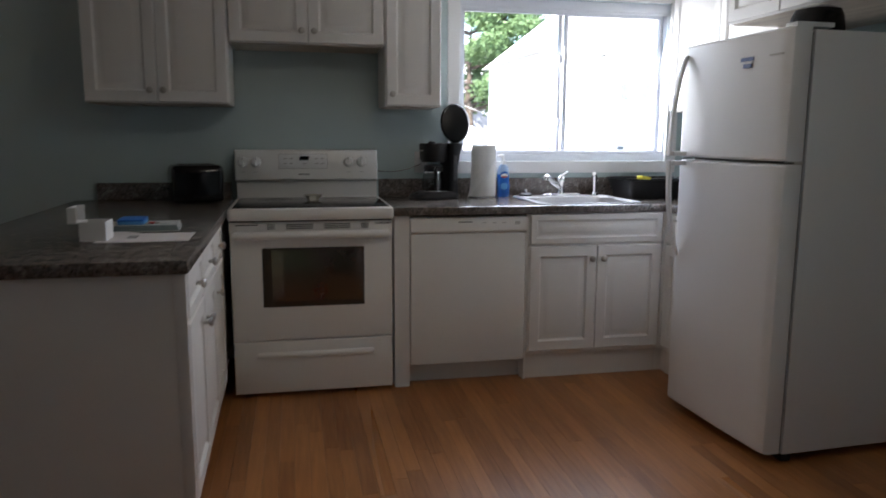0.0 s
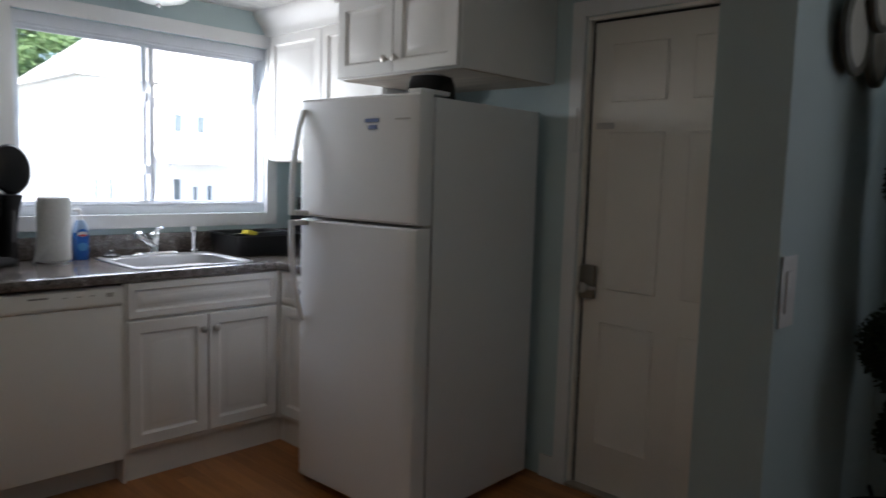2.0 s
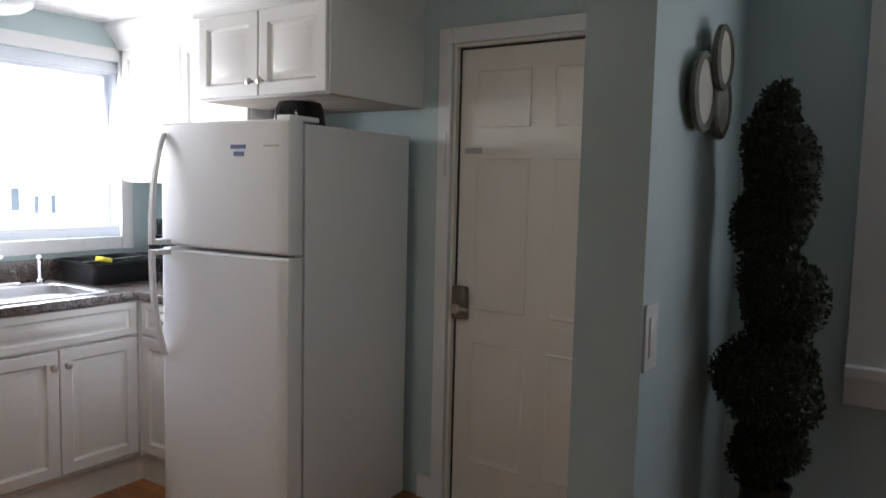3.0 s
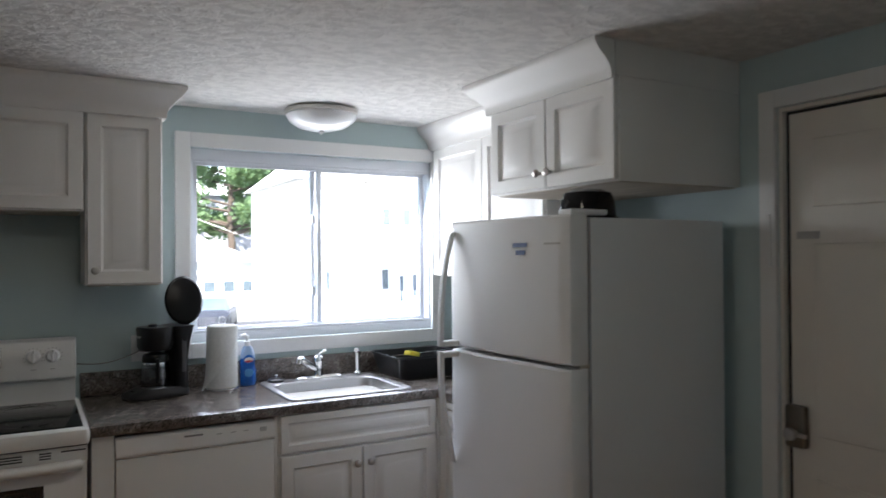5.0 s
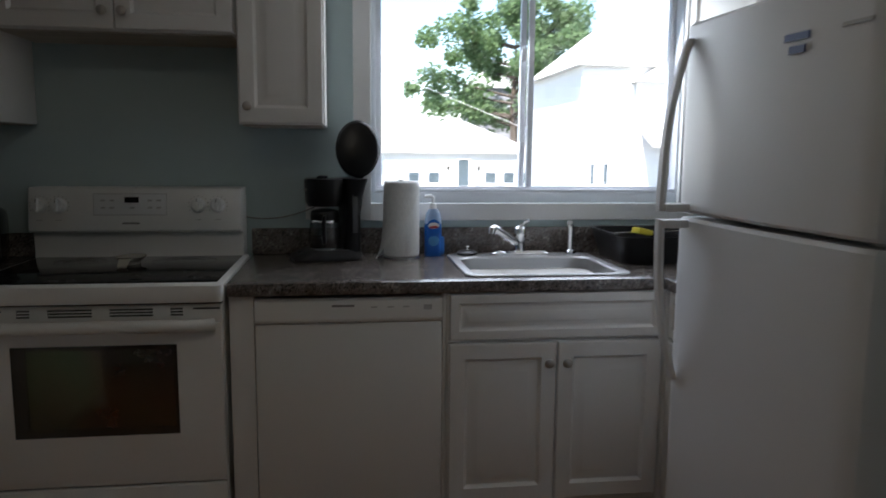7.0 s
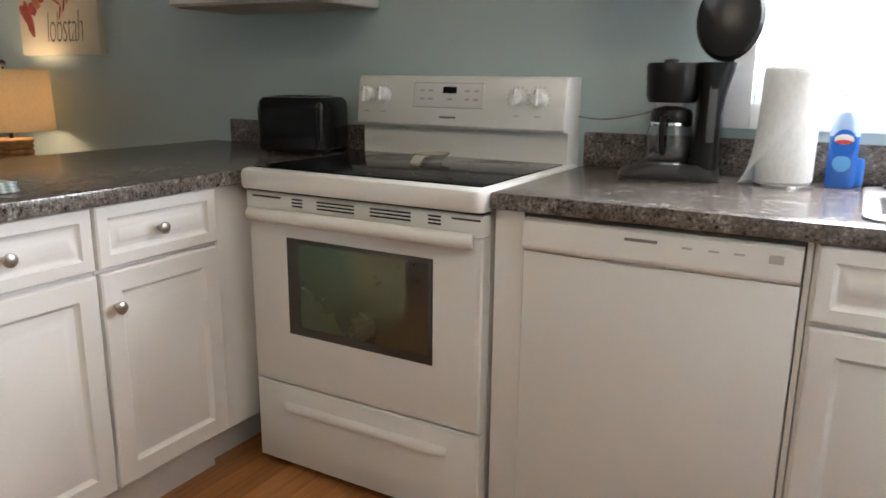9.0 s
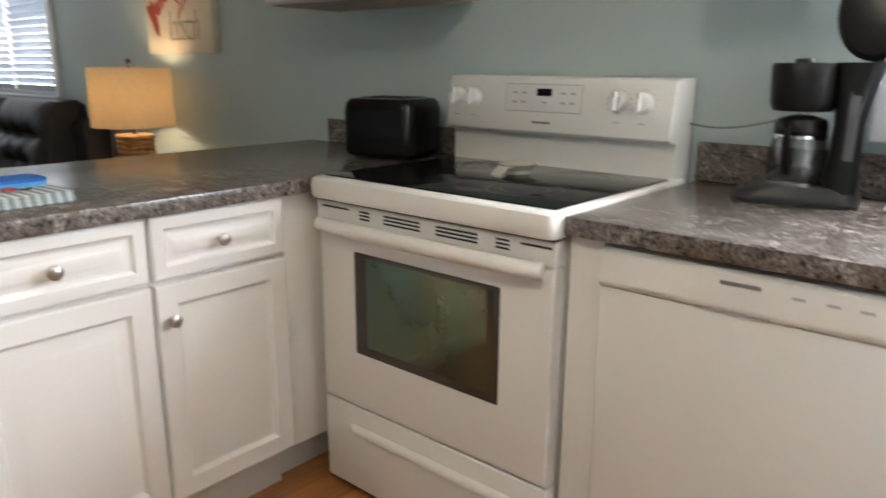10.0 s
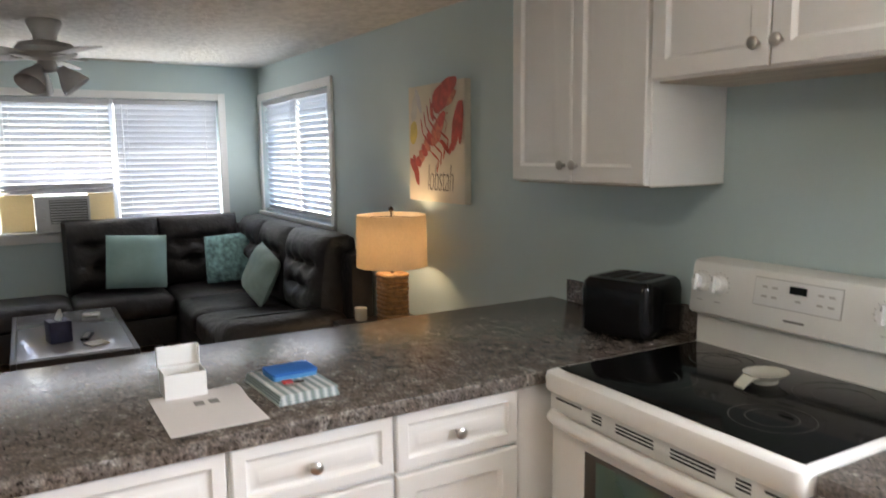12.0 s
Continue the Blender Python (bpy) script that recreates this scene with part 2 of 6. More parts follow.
M_BASIN = plain("satin_sink_steel", (0.46, 0.46, 0.46), 0.40, 1.0, var=0.05, bump=0.05, bscale=60, stretch=(1, 18, 18))
M_CHROME = plain("chrome", (0.78, 0.78, 0.78), 0.10, 1.0, var=0.03)
M_BLACK = plain("black_plastic", (0.007, 0.007, 0.008), 0.30, var=0.1, bump=0.05, bscale=200)
M_BLACK_GLOSS = plain("glossy_black_plastic", (0.006, 0.006, 0.007), 0.12, var=0.1)
M_DARKGREY = plain("dark_grey_plastic", (0.032, 0.032, 0.035), 0.30, var=0.08, bump=0.04, bscale=200)
M_CERAMIC = plain("black_ceramic_glass", (0.006, 0.006, 0.0065), 0.06, var=0.1)
M_CERAMIC.node_tree.nodes["Principled BSDF"].inputs["Specular IOR Level"].default_value = 0.11
M_RING = plain("burner_print", (0.034, 0.034, 0.036), 0.12, var=0.05)
M_OVENGLASS = plain("dark_oven_glass", (0.040, 0.038, 0.034), 0.06, var=0.1)
oven_bsdf = M_OVENGLASS.node_tree.nodes["Principled BSDF"]
oven_bsdf.inputs["IOR"].default_value = 1.95
oven_bsdf.inputs["Thin Film IOR"].default_value = 1.75
# heat-reflecting coating of uneven thickness
film = M_OVENGLASS.node_tree.nodes.new("ShaderNodeMapRange")
film.inputs["To Min"].default_value, film.inputs["To Max"].default_value = 290.0, 395.0
M_OVENGLASS.node_tree.links.new(noise_node(M_OVENGLASS.node_tree, 5.0, 2, 0.4, (1.6, 1, 0.7)).outputs["Fac"], film.inputs["Value"])
M_OVENGLASS.node_tree.links.new(film.outputs["Result"], oven_bsdf.inputs["Thin Film Thickness"])
M_OVENFRIT = plain("brown_glass_border", (0.050, 0.043, 0.036), 0.12, var=0.1)
for m in (M_BLACK, M_BLACK_GLOSS, M_DARKGREY):
    m.node_tree.nodes["Principled BSDF"].inputs["Specular IOR Level"].default_value = 0.3
M_DOOR = plain("cream_door_paint", (0.78, 0.735, 0.665), 0.42, var=0.03, bump=0.03, bscale=140)
M_GLASS = glass_pane("window_glass", 0.05)
M_JAR = glass_pane("carafe_glass", 0.07, (0.82, 0.82, 0.82))
M_VINYL = plain("white_vinyl", (0.72, 0.74, 0.78), 0.4, var=0.03)
M_OAK = wood("oak_strip_floor", (0.22, 0.078, 0.021), (0.60, 0.268, 0.088), 0.28, "y")
M_OAK_FAR = wood("oak_strip_floor_far", (0.22, 0.078, 0.021), (0.60, 0.268, 0.088), 0.28, "y", island=True)
M_PLY = plain("raw_cabinet_underside", (0.54, 0.48, 0.40), 0.7, var=0.15, bump=0.1, stretch=(1, 8, 1))
M_TOE = plain("toe_kick_board", (0.74, 0.72, 0.68), 0.5, var=0.05)
M_DARKMARK = plain("grey_print", (0.22, 0.21, 0.20), 0.5)
M_MARK = plain("pale_grey_print", (0.50, 0.48, 0.46), 0.5)
M_BLUEMARK = plain("blue_print", (0.08, 0.12, 0.28), 0.45)

# ---------------------------------------------------------------- walls, ceiling, openings
T = 0.15


def wall(name, axis, face, back, u0, u1, holes, label, z0=FLOOR, z1=CEIL + 0.12):
    """A wall along x (axis 'x') or y, between two faces, with holes (u0, u1, z0, z1) right through it."""
    bm = bmesh.new()
    lo, hi = min(face, back), max(face, back)

    def put(a, c, d, e):
        if c - a > 1e-4 and e - d > 1e-4:
            box(bm, *((a, c, lo, hi) if axis == "x" else (lo, hi, a, c)), d, e)
    edge = u0
    for a, c, d, e in sorted(holes):
        put(edge, a, z0, z1)
        put(a, c, z0, d)
        put(a, c, e, z1)
        edge = c
    put(edge, u1, z0, z1)
    bmesh.ops.remove_doubles(bm, verts=bm.verts, dist=1e-5)
    return structure(name, bm, M_WALL, label)


KW = (1.228, 2.53, 1.110, 2.012)
LN = (-4.875, -3.235, 0.99, 1.965)
LW = (-2.95, -0.36, 0.90, 1.965)
EW = (-4.75, -3.505, 1.048, 1.965)
DOOR = (-2.682, -1.874, FLOOR, 2.003)
wall("wall_north", "x", 0, T, WEST - T, EAST + T, [KW, LN], "aqua painted wall behind the range and sofa")
wall("wall_west", "y", WEST, WEST - T, SOUTH, 0, [LW], "aqua painted living room wall with wide window")
wall("wall_east", "y", EAST, EAST + T, -3.075, 0, [DOOR], "aqua painted wall behind fridge and entry door")
wall("wall_stub", "x", -3.19, -3.075, 1.37, EAST + T, [], "aqua painted partition wall beside the entry door")
wall("wall_east_dining", "y", 2.0, 2.0 + T, SOUTH, -3.19, [EW], "aqua painted wall behind the topiary")
wall("wall_south", "x", SOUTH, SOUTH - T, WEST - T, 2.0 + T, [], "plain aqua painted wall closing the room")
RISE = 0.0135


def ceiling_height(x):
    return CEIL + RISE * max(0.0, -0.7 - x)


slab = [(WEST - T, ceiling_height(WEST - T)), (-0.7, CEIL), (EAST + T, CEIL), (EAST + T, CEIL + 0.25), (WEST - T, CEIL + 0.25)]
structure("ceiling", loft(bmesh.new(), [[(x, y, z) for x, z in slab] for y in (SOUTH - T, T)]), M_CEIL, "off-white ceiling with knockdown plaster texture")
structure("subfloor", boxes((WEST - T, EAST + T, SOUTH - T, T, FLOOR - 0.12, FLOOR - 0.012)), M_GAP, "dark subfloor under the oak strips")


def casing(name, axis, face, out, u0, u1, z0, z1, w, label, sill=True, extra=0.0):
    """Painted boards round an opening, proud of the wall by 2 cm; out is the side (+1 or -1) on which they stand."""
    th = 0.02
    head, foot = w + extra, w if not sill else 0.07
    rows = [(u0 - w, u0, z0 - foot, z1 + head), (u1, u1 + w, z0 - foot, z1 + head), (u0, u1, z1, z1 + head), (u0, u1, z0 - foot, z0)]
    bm = bmesh.new()
    a, c = sorted((face, face + out * th))
    for p, q, d, e in rows:
        box(bm, *((p, q, a, c) if axis == "x" else (a, c, p, q)), d, e, b=0.003)
    if sill:
        a, c = sorted((face + out * 0.001, face + out * 0.045))
        p, q = u0 - w, u1 + w
        box(bm, *((p, q, a, c) if axis == "x" else (a, c, p, q)), z0 - 0.008, z0 + 0.018, b=0.004)
    return structure(name, bm, M_TRIM, label)


# ---------------------------------------------------------------- kitchen window
casing("trim_kitchen_window", "x", 0, -1, KW[0], KW[1] - 0.045, KW[2], KW[3], 0.068, "white painted boards round the kitchen window", sill=False)


def slider(name, x0, x1, z0, z1, y, label):
    """A vinyl sliding window: outer frame, two sashes side by side, latches."""
    win = thing(name, pose(x0, y, z0), label, "window")
    win["kind"] = "structure"
    w, h = x1 - x0, z1 - z0
    left, right, low, high = 0.020, 0.043, 0.040, h - 0.050
    part("window_frame", boxes((0, w, -0.05, 0.055, 0, low), (0, w, -0.05, 0.055, high, h), (0, left, -0.05, 0.055, low, high), (w - right, w, -0.05, 0.055, low, high), b=0.003), M_VINYL, win)
    part("track", boxes((left, w - right, -0.046, -0.034, low, low + 0.014), (left, w - right, -0.046, -0.034, high - 0.012, high), b=0.002), M_VINYL, win, "raised vinyl track lip")
    mid = w * 0.483
    for a, c, d in ((left, mid + 0.028, 0.0), (mid - 0.022, w - right, 0.026)):
        s = 0.023
        sash = part("sash", boxes((a, c, d - 0.012, d + 0.012, low, low + s), (a, c, d - 0.012, d + 0.012, high - s, high), (a, a + s, d - 0.012, d + 0.012, low + s, high - s), (c - s, c, d - 0.012, d + 0.012, low + s, high - s), b=0.002), M_VINYL, win)
        pane = part("pane", boxes((a + s, c - s, d - 0.003, d + 0.003, low + s, high - s)), M_GLASS, sash, "clear glass pane", smooth=False)
        pane.visible_shadow = False
    for z in (0.22, 0.62):
        part("latch", boxes((mid - 0.03, mid - 0.008, -0.032, -0.012, z * h, z * h + 0.045), b=0.004), M_VINYL, win)
    return win


slider("window_1", KW[0], KW[1], KW[2], KW[3], 0.075, "white vinyl two-pane sliding window above the sink")


# ---------------------------------------------------------------- cabinets
def knob(parent, x, y, z):
    bm = lathe(bmesh.new(), [(0.006, 0), (0.006, 0.012), (0.011, 0.016), (0.0155, 0.021), (0.015, 0.026), (0.010, 0.0295), (0.003, 0.0305)], 16)
    part("knob", bm, M_NICKEL, parent, "brushed nickel knob", pose(x, y, z, 90, 0, 0))


def cab_front(name, cab, x, z, w, h, knob_at, y, steps=RAISED):
    ob = part(name, front_panel(bmesh.new(), w, h, steps), M_CAB, cab, m=pose(x, y, z))
    if knob_at:
        knob(ob, knob_at[0], -0.02, knob_at[1])
    return ob


def base_cabinet(m, w, d, fronts, label, toe=0.075):
    """A white base cabinet; its back lies at y = 0, its face at y = -d; fronts: (name, x, z, w, h, knob)."""
    cab = thing("base_cabinet", m, label, "cabinet", "white base cabinets")
    top, low = 0.874, 0.155
    part("body", boxes((0, w, -d + 0.02, 0, low, top), b=0.002), M_CAB, cab)
    part("toe_kick", boxes((0, w, -d + 0.02 + toe - 0.02, -d + 0.02 + toe, FLOOR, low)), M_TOE, cab, smooth=False)
    for name, x, z, fw, fh, kn in fronts:
        cab_front(name, cab, x, z, fw, fh, kn, -d + 0.02, SMALL if fh < 0.25 else RAISED)
    return cab


def wall_cabinet(m, w, h, d, doors, label, knob_side):
    cab = thing("wall_cabinet", m, label, "cabinet", "white wall cabinets")
    part("body", boxes((0, w, -d + 0.02, 0, 0.004, h), b=0.002), M_CAB, cab)
    part("underside", boxes((0.012, w - 0.012, -d + 0.03, -0.01, 0.0, 0.004)), M_PLY, cab, "raw board underside", smooth=False)
    dw = (w - 0.006) / doors
    for i in range(doors):
        side = knob_side if doors == 1 else ("right" if i == 0 else "left")
        fw = dw - 0.004
        kx = fw - 0.028 if side == "right" else 0.028
        cab_front("door", cab, 0.003 + i * dw + 0.002, 0.008, fw, h - 0.016, (kx, 0.055), -d + 0.02, RAISED if fw > 0.22 else SMALL)
    return cab


# under the window, beside the range
sink_cab = base_cabinet(pose(1.442, -0.003, 0), 0.716, 0.647, (
    ("drawer_front", 0.006, 0.722, 0.704, 0.150, None),
    ("door", 0.006, 0.178, 0.350, 0.533, (0.320, 0.468)),
    ("door", 0.360, 0.178, 0.350, 0.533, (0.026, 0.468))), "white raised-panel sink cabinet with two doors", toe=0.035)
part("corner_body", boxes((0.7165, 1.370, -0.652, 0, 0.155, 0.874), (0.7165, 0.80, -0.612, 0, FLOOR, 0.155), (0.753, 0.80, -0.657, -0.612, FLOOR, 0.155), b=0.002), M_CAB, sink_cab)
# the leg along the east wall, up to the fridge
base_cabinet(pose(EAST - 0.003, -0.66, 0, 0, 0, -90), 0.398, 0.657, (
    ("drawer_front", 0.008, 0.722, 0.38, 0.150, (0.17, 0.075)),
    ("door", 0.008, 0.178, 0.38, 0.533, (0.31, 0.455))), "narrow white base cabinet beside the fridge", toe=0.035)
# the peninsula, facing the kitchen
TURN = pose(0, -0.66, 0, 0, 0, 0.8) @ pose(0, 0.66, 0)
PEN = [(-1.125, 0.370, "left"), (-1.522, 0.395, "left"), (-1.918, 0.394, "right")]
for y, w, side in PEN:
    kx = 0.030 if (side == "left") else w - 0.042
    base_cabinet(TURN @ pose(-0.62, y, 0, 0, 0, 90), w, 0.62, (
        ("drawer_front", 0.004, 0.727, w - 0.008, 0.148, (w / 2 - 0.014, 0.073)),
        ("door", 0.004, 0.168, w - 0.008, 0.548, (kx, 0.465))), "white raised-panel peninsula cabinet with drawer and door")
corner = thing("corner_filler", pose(0, 0, 0), "white filler board between peninsula cabinet and range", "cabinet")
part("board", boxes((-0.62, -0.02, -0.752, -0.005, 0.155, 0.874), b=0.002), M_CAB, corner)
part("toe_kick", boxes((-0.62, -0.10, -0.752, -0.005, FLOOR, 0.153)), M_TOE, corner, smooth=False)
endp = thing("peninsula_end", TURN, "plain white boards closing the peninsula cabinets", "cabinet")
part("board", boxes((-0.76, -0.002, -1.968, -1.921, FLOOR, 0.874), b=0.003), M_CAB, endp)
part("back_board", boxes((-0.76, -0.742, -1.919, -0.005, FLOOR, 0.874)), M_CAB, endp, smooth=False)
part("corner_strip", boxes((-0.03, 0.002, -1.974, -1.968, FLOOR, 0.874), b=0.002), M_CAB, endp)
# filler strips either side of the dishwasher
fil = thing("filler_strip", pose(0, 0, 0), "narrow white filler boards beside the dishwasher", "panel")
part("strip", boxes((0.776, 0.849, -0.632, -0.02, FLOOR, 0.874), b=0.002), M_CAB, fil)
part("strip", boxes((1.428, 1.440, -0.632, -0.02, FLOOR, 0.874), b=0.002), M_CAB, fil)

# wall cabinets
wall_cabinet(pose(-0.630, -0.003, 1.393), 0.651, 0.690, 0.330, 2, "white raised-panel wall cabinet over the peninsula end", "")
wall_cabinet(pose(0.025, -0.003, 1.684), 0.748, 0.399, 0.330, 2, "short white wall cabinet above the range", "")
wall_cabinet(pose(0.776, -0.003, 1.393), 0.286, 0.690, 0.330, 1, "narrow single-door white wall cabinet beside the window", "left")
wall_cabinet(pose(EAST - 0.003, -0.03, 1.393, 0, 0, -90), 0.968, 0.690, 0.330, 2, "white wall cabinet in the corner beside the window", "")
wall_cabinet(pose(EAST - 0.003, -1.002, 1.740, 0, 0, -90), 0.722, 0.343, 0.602, 2, "deep short white wall cabinet above the fridge", "")
CROWN = [(0.0, -0.012), (0.012, -0.012), (0.014, 0.012), (0.022, 0.030), (0.040, 0.052), (0.062, 0.072), (0.074, 0.088), (0.082, 0.100), (0.082, 0.114), (0.0, 0.114)]
structure("trim_crown_north", sweep(bmesh.new(), [(-0.630, -0.002), (-0.630, -0.335), (1.062, -0.335), (1.062, -0.002)], CROWN, 2.083), M_CAB, "white crown moulding over the wall cabinets", True)
structure("trim_crown_east", sweep(bmesh.new(), [(2.487, -0.002), (2.487, -1.002), (2.215, -1.002), (2.215, -1.724)], CROWN, 2.083), M_CAB, "white crown moulding over the fridge-side cabinets", True)
structure("trim_soffit", boxes((2.222, EAST - 0.002, -1.724, -1.006, 2.084, CEIL - 0.001), (2.49, EAST - 0.002, -1.004, -0.002, 2.084, CEIL - 0.001), (-0.628, 1.06, -0.33, -0.002, 2.084, CEIL - 0.001)), M_CAB, "white filler between cabinets and ceiling")


# ---------------------------------------------------------------- worktops
def corner_slab():
    """The L-shaped top in one piece, with the cut-out for the sink."""
    xs, ys = (0.772, 1.532, 2.045, 2.150, EAST - 0.002), (-1.062, -0.656, -0.573, -0.110, -0.002)
    bm = bmesh.new()
    v = {(i, j): bm.verts.new((x, y, 0.876)) for i, x in enumerate(xs) for j, y in enumerate(ys)}
    for i in range(4):
        for j in range(4):
            if not (i < 3 and j == 0) and not (i == 1 and j == 2):
                bm.faces.new((v[i, j], v[i + 1, j], v[i + 1, j + 1], v[i, j + 1]))
    for q in [q for q in bm.verts if not q.link_faces]:
        bm.verts.remove(q)
    out = bmesh.ops.extrude_face_region(bm, geom=bm.faces[:])["geom"]
    bmesh.ops.translate(bm, verts=[g for g in out if isinstance(g, bmesh.types.BMVert)], vec=(0, 0, 0.039))
    bmesh.ops.recalc_face_normals(bm, faces=bm.faces)
    sharp = [e for e in bm.edges if len(e.link_faces) == 2 and e.calc_face_angle(0) > 1.0]
    bmesh.ops.bevel(bm, geom=sharp, offset=0.006, segments=2, affect="EDGES", profile=0.6)
    return bm


def worktop(name, rows, splash, label, m=Matrix()):
    top = thing(name, m, label, "worktop")
    part("slab", boxes(*rows, b=0.006) if rows else corner_slab(), M_TOP, top)
    for s in splash:
        part("backsplash", boxes(s, b=0.005), M_TOP, top)
    return top


Z0, Z1 = 0.876, 0.915
worktop("worktop", None, [(0.772, 2.50, -0.024, -0.002, Z1, 1.015), (2.50, EAST - 0.026, -0.024, -0.002, Z1, 1.015), (EAST - 0.024, EAST - 0.002, -1.02, -0.002, Z1, 1.015)], "mottled brown-grey laminate worktop round the sink")
worktop("peninsula_worktop", [(-0.775, 0.012, -1.995, -0.010, Z0, Z1)], [(-0.667, 0.0, -0.026, -0.012, Z1, 1.003)], "mottled brown-grey laminate peninsula worktop", TURN)


# ---------------------------------------------------------------- range
def electric_range():
    rg = thing("electric_range", pose(0.020, 0, 0), "white electric range with black ceramic cooktop", "range")
    w = 0.746
    part("body", boxes((0.004, w - 0.004, -0.625, -0.03, 0.055, 0.885), b=0.003), M_ENAMEL, rg)
    for x in (0.05, w - 0.08):
        for y in (-0.58, -0.12):
            part("foot", lathe(bmesh.new(), [(0.018, FLOOR), (0.018, 0.056)], 12, (x + 0.015, y)), M_BLACK, rg)
    # cooktop: rounded white tray and glass
    bm = bmesh.new()
    loft(bm, [rring(w, 0.640, 0.02, 0.868, cx=w / 2, cy=-0.365), rring(w + 0.004, 0.652, 0.024, 0.878, cx=w / 2, cy=-0.365), rring(w + 0.006, 0.656, 0.026, 0.905, cx=w / 2, cy=-0.365), rring(w - 0.002, 0.648, 0.024, 0.918, cx=w / 2, cy=-0.365), rring(w - 0.016, 0.632, 0.02, 0.922, cx=w / 2, cy=-0.365)])
    part("cooktop_rim", bm, M_ENAMEL, rg)
    glass = part("cooktop", boxes((0.020, w - 0.018, -0.650, -0.125, 0.9225, 0.926), b=0.0012), M_CERAMIC, rg, "glossy black ceramic glass")
    for cx, cy, r in ((0.20, -0.50, 0.115), (0.55, -0.50, 0.09), (0.20, -0.23, 0.085), (0.55, -0.24, 0.11)):
        for q in (r, r * 0.62):
            bm = bmesh.new()
            ring = lambda rr, z: [(cx + rr * math.cos(a), cy + rr * math.sin(a), z) for a in (2 * math.pi * k / 40 for k in range(40))]
            loft(bm, [ring(q, 0.9262), ring(q - 0.0025, 0.9264)], caps=False)
            part("burner_ring", bm, M_RING, glass, "thin grey printed ring")
    # control strip with slots under the tray
    part("vent_strip", boxes((0.004, w - 0.004, -0.668, -0.622, 0.806, 0.860), b=0.006), M_ENAMEL, rg)
    part("tray_gap", boxes((0.006, w - 0.006, -0.666, -0.626, 0.8605, 0.8678)), M_GAP, rg, "dark gap under the cooktop tray", smooth=False)
    slots = [(0.03, 0.13, 0.845)]
    for a, c in ((0.17, 0.205), (0.255, 0.375), (0.425, 0.545), (0.595, 0.63)):
        slots += [(a, c, 0.845), (a, c, 0.836), (a, c, 0.827)]
    slots += [(0.66, 0.735, 0.845)]
    for a, c, z in slots:
        part("slot", boxes((a, c, -0.6695, -0.667, z, z + 0.0045)), M_GAP, rg, "dark vent slot", smooth=False)
    # oven door with window and bowed handle
    door = part("oven_door", front_panel(bmesh.new(), w - 0.012, 0.498, ((0.012, 0.0), (0.02, -0.003)), thick=0.038), M_ENAMEL, rg, m=pose(0.006, -0.625, 0.306))
    part("oven_window", boxes((0.140, 0.600, -0.0425, -0.0395, 0.160, 0.432), b=0.001), M_OVENGLASS, door, "dark oven glass with reflections")
    part("window_border", boxes((0.140, 0.600, -0.0432, -0.0427, 0.160, 0.182), (0.140, 0.600, -0.0432, -0.0427, 0.422, 0.432), (0.140, 0.180, -0.0432, -0.0427, 0.1822, 0.4218), (0.590, 0.600, -0.0432, -0.0427, 0.1822, 0.4218)), M_OVENFRIT, door, "brown printed border on the glass", smooth=False)
    bm = boxes((0.138, 0.602, -0.0418, -0.0405, 0.158, 0.434))
    part("window_rim", bm, M_GAP, door, smooth=False)
    pts = [(0.02 + (w - 0.052) * s, -0.050 - 0.026 * math.sin(math.pi * s) ** 0.5, 0.493 + 0.004 * math.sin(math.pi * s)) for s in [i / 24 for i in range(25)]]
    part("handle", tube(bmesh.new(), pts, 0.0185, 14), M_ENAMEL, door, "bowed white handle")
    # storage drawer with a scooped pull
    dr = part("drawer", front_panel(bmesh.new(), w - 0.012, 0.248, ((0.006, 0.0), (0.01, -0.002)), thick=0.038), M_ENAMEL, rg, m=pose(0.006, -0.625, 0.052))
    bm = bmesh.new()
    prof = [(0.0, 0.0), (-0.012, 0.004), (-0.016, 0.012), (-0.010, 0.024), (0.0, 0.03)]
    loft(bm, [[(x, -0.039 + d * k, 0.168 + z) for d, z in prof] for x, k in ((0.10, 0.05), (0.125, 1), (0.62, 1), (0.645, 0.05))])
    part("pull", bm, M_ENAMEL, dr, "long scooped pull")
    # backguard with controls
    bg = part("backguard", boxes((0.004, w - 0.014, -0.104, -0.004, 0.90, 1.04), b=0.004), M_ENAMEL, rg)
    bm = bmesh.new()
    prof = [(-0.01, 1.022), (-0.128, 1.014), (-0.140, 1.022), (-0.142, 1.030), (-0.124, 1.160), (-0.118, 1.170), (-0.108, 1.174), (-0.01, 1.174)]
    loft(bm, [[(x, y * k + (1 - k) * -0.05, z) for y, z in prof] for x, k in ((-0.004, 0.80), (0.002, 0.95), (0.012, 1), (w - 0.028, 1), (w - 0.018, 0.95), (w - 0.012, 0.80))])
    panel = part("control_panel", bm, M_ENAMEL, rg)
    tilt = math.degrees(math.atan2(0.018, 0.130))

    def on_panel(z):
        return -0.142 + (z - 1.030) * 0.018 / 0.130
    for x in (0.040, 0.104, 0.580, 0.648):
        z = 1.111
        scale = bmesh.new()
        for k in range(11):
            a = radians(-120 + 24 * k)
            cx, cy = 0.034 * math.sin(a), 0.034 * math.cos(a)
            box(scale, cx - 0.0016, cx + 0.0016, cy - 0.0016, cy + 0.0016, 0.0, 0.0006)
        part("dial_scale", scale, M_MARK, panel, "small grey marks round the dial", pose(x, on_panel(z) - 0.0002, z, 90 - tilt, 0, 0), False)
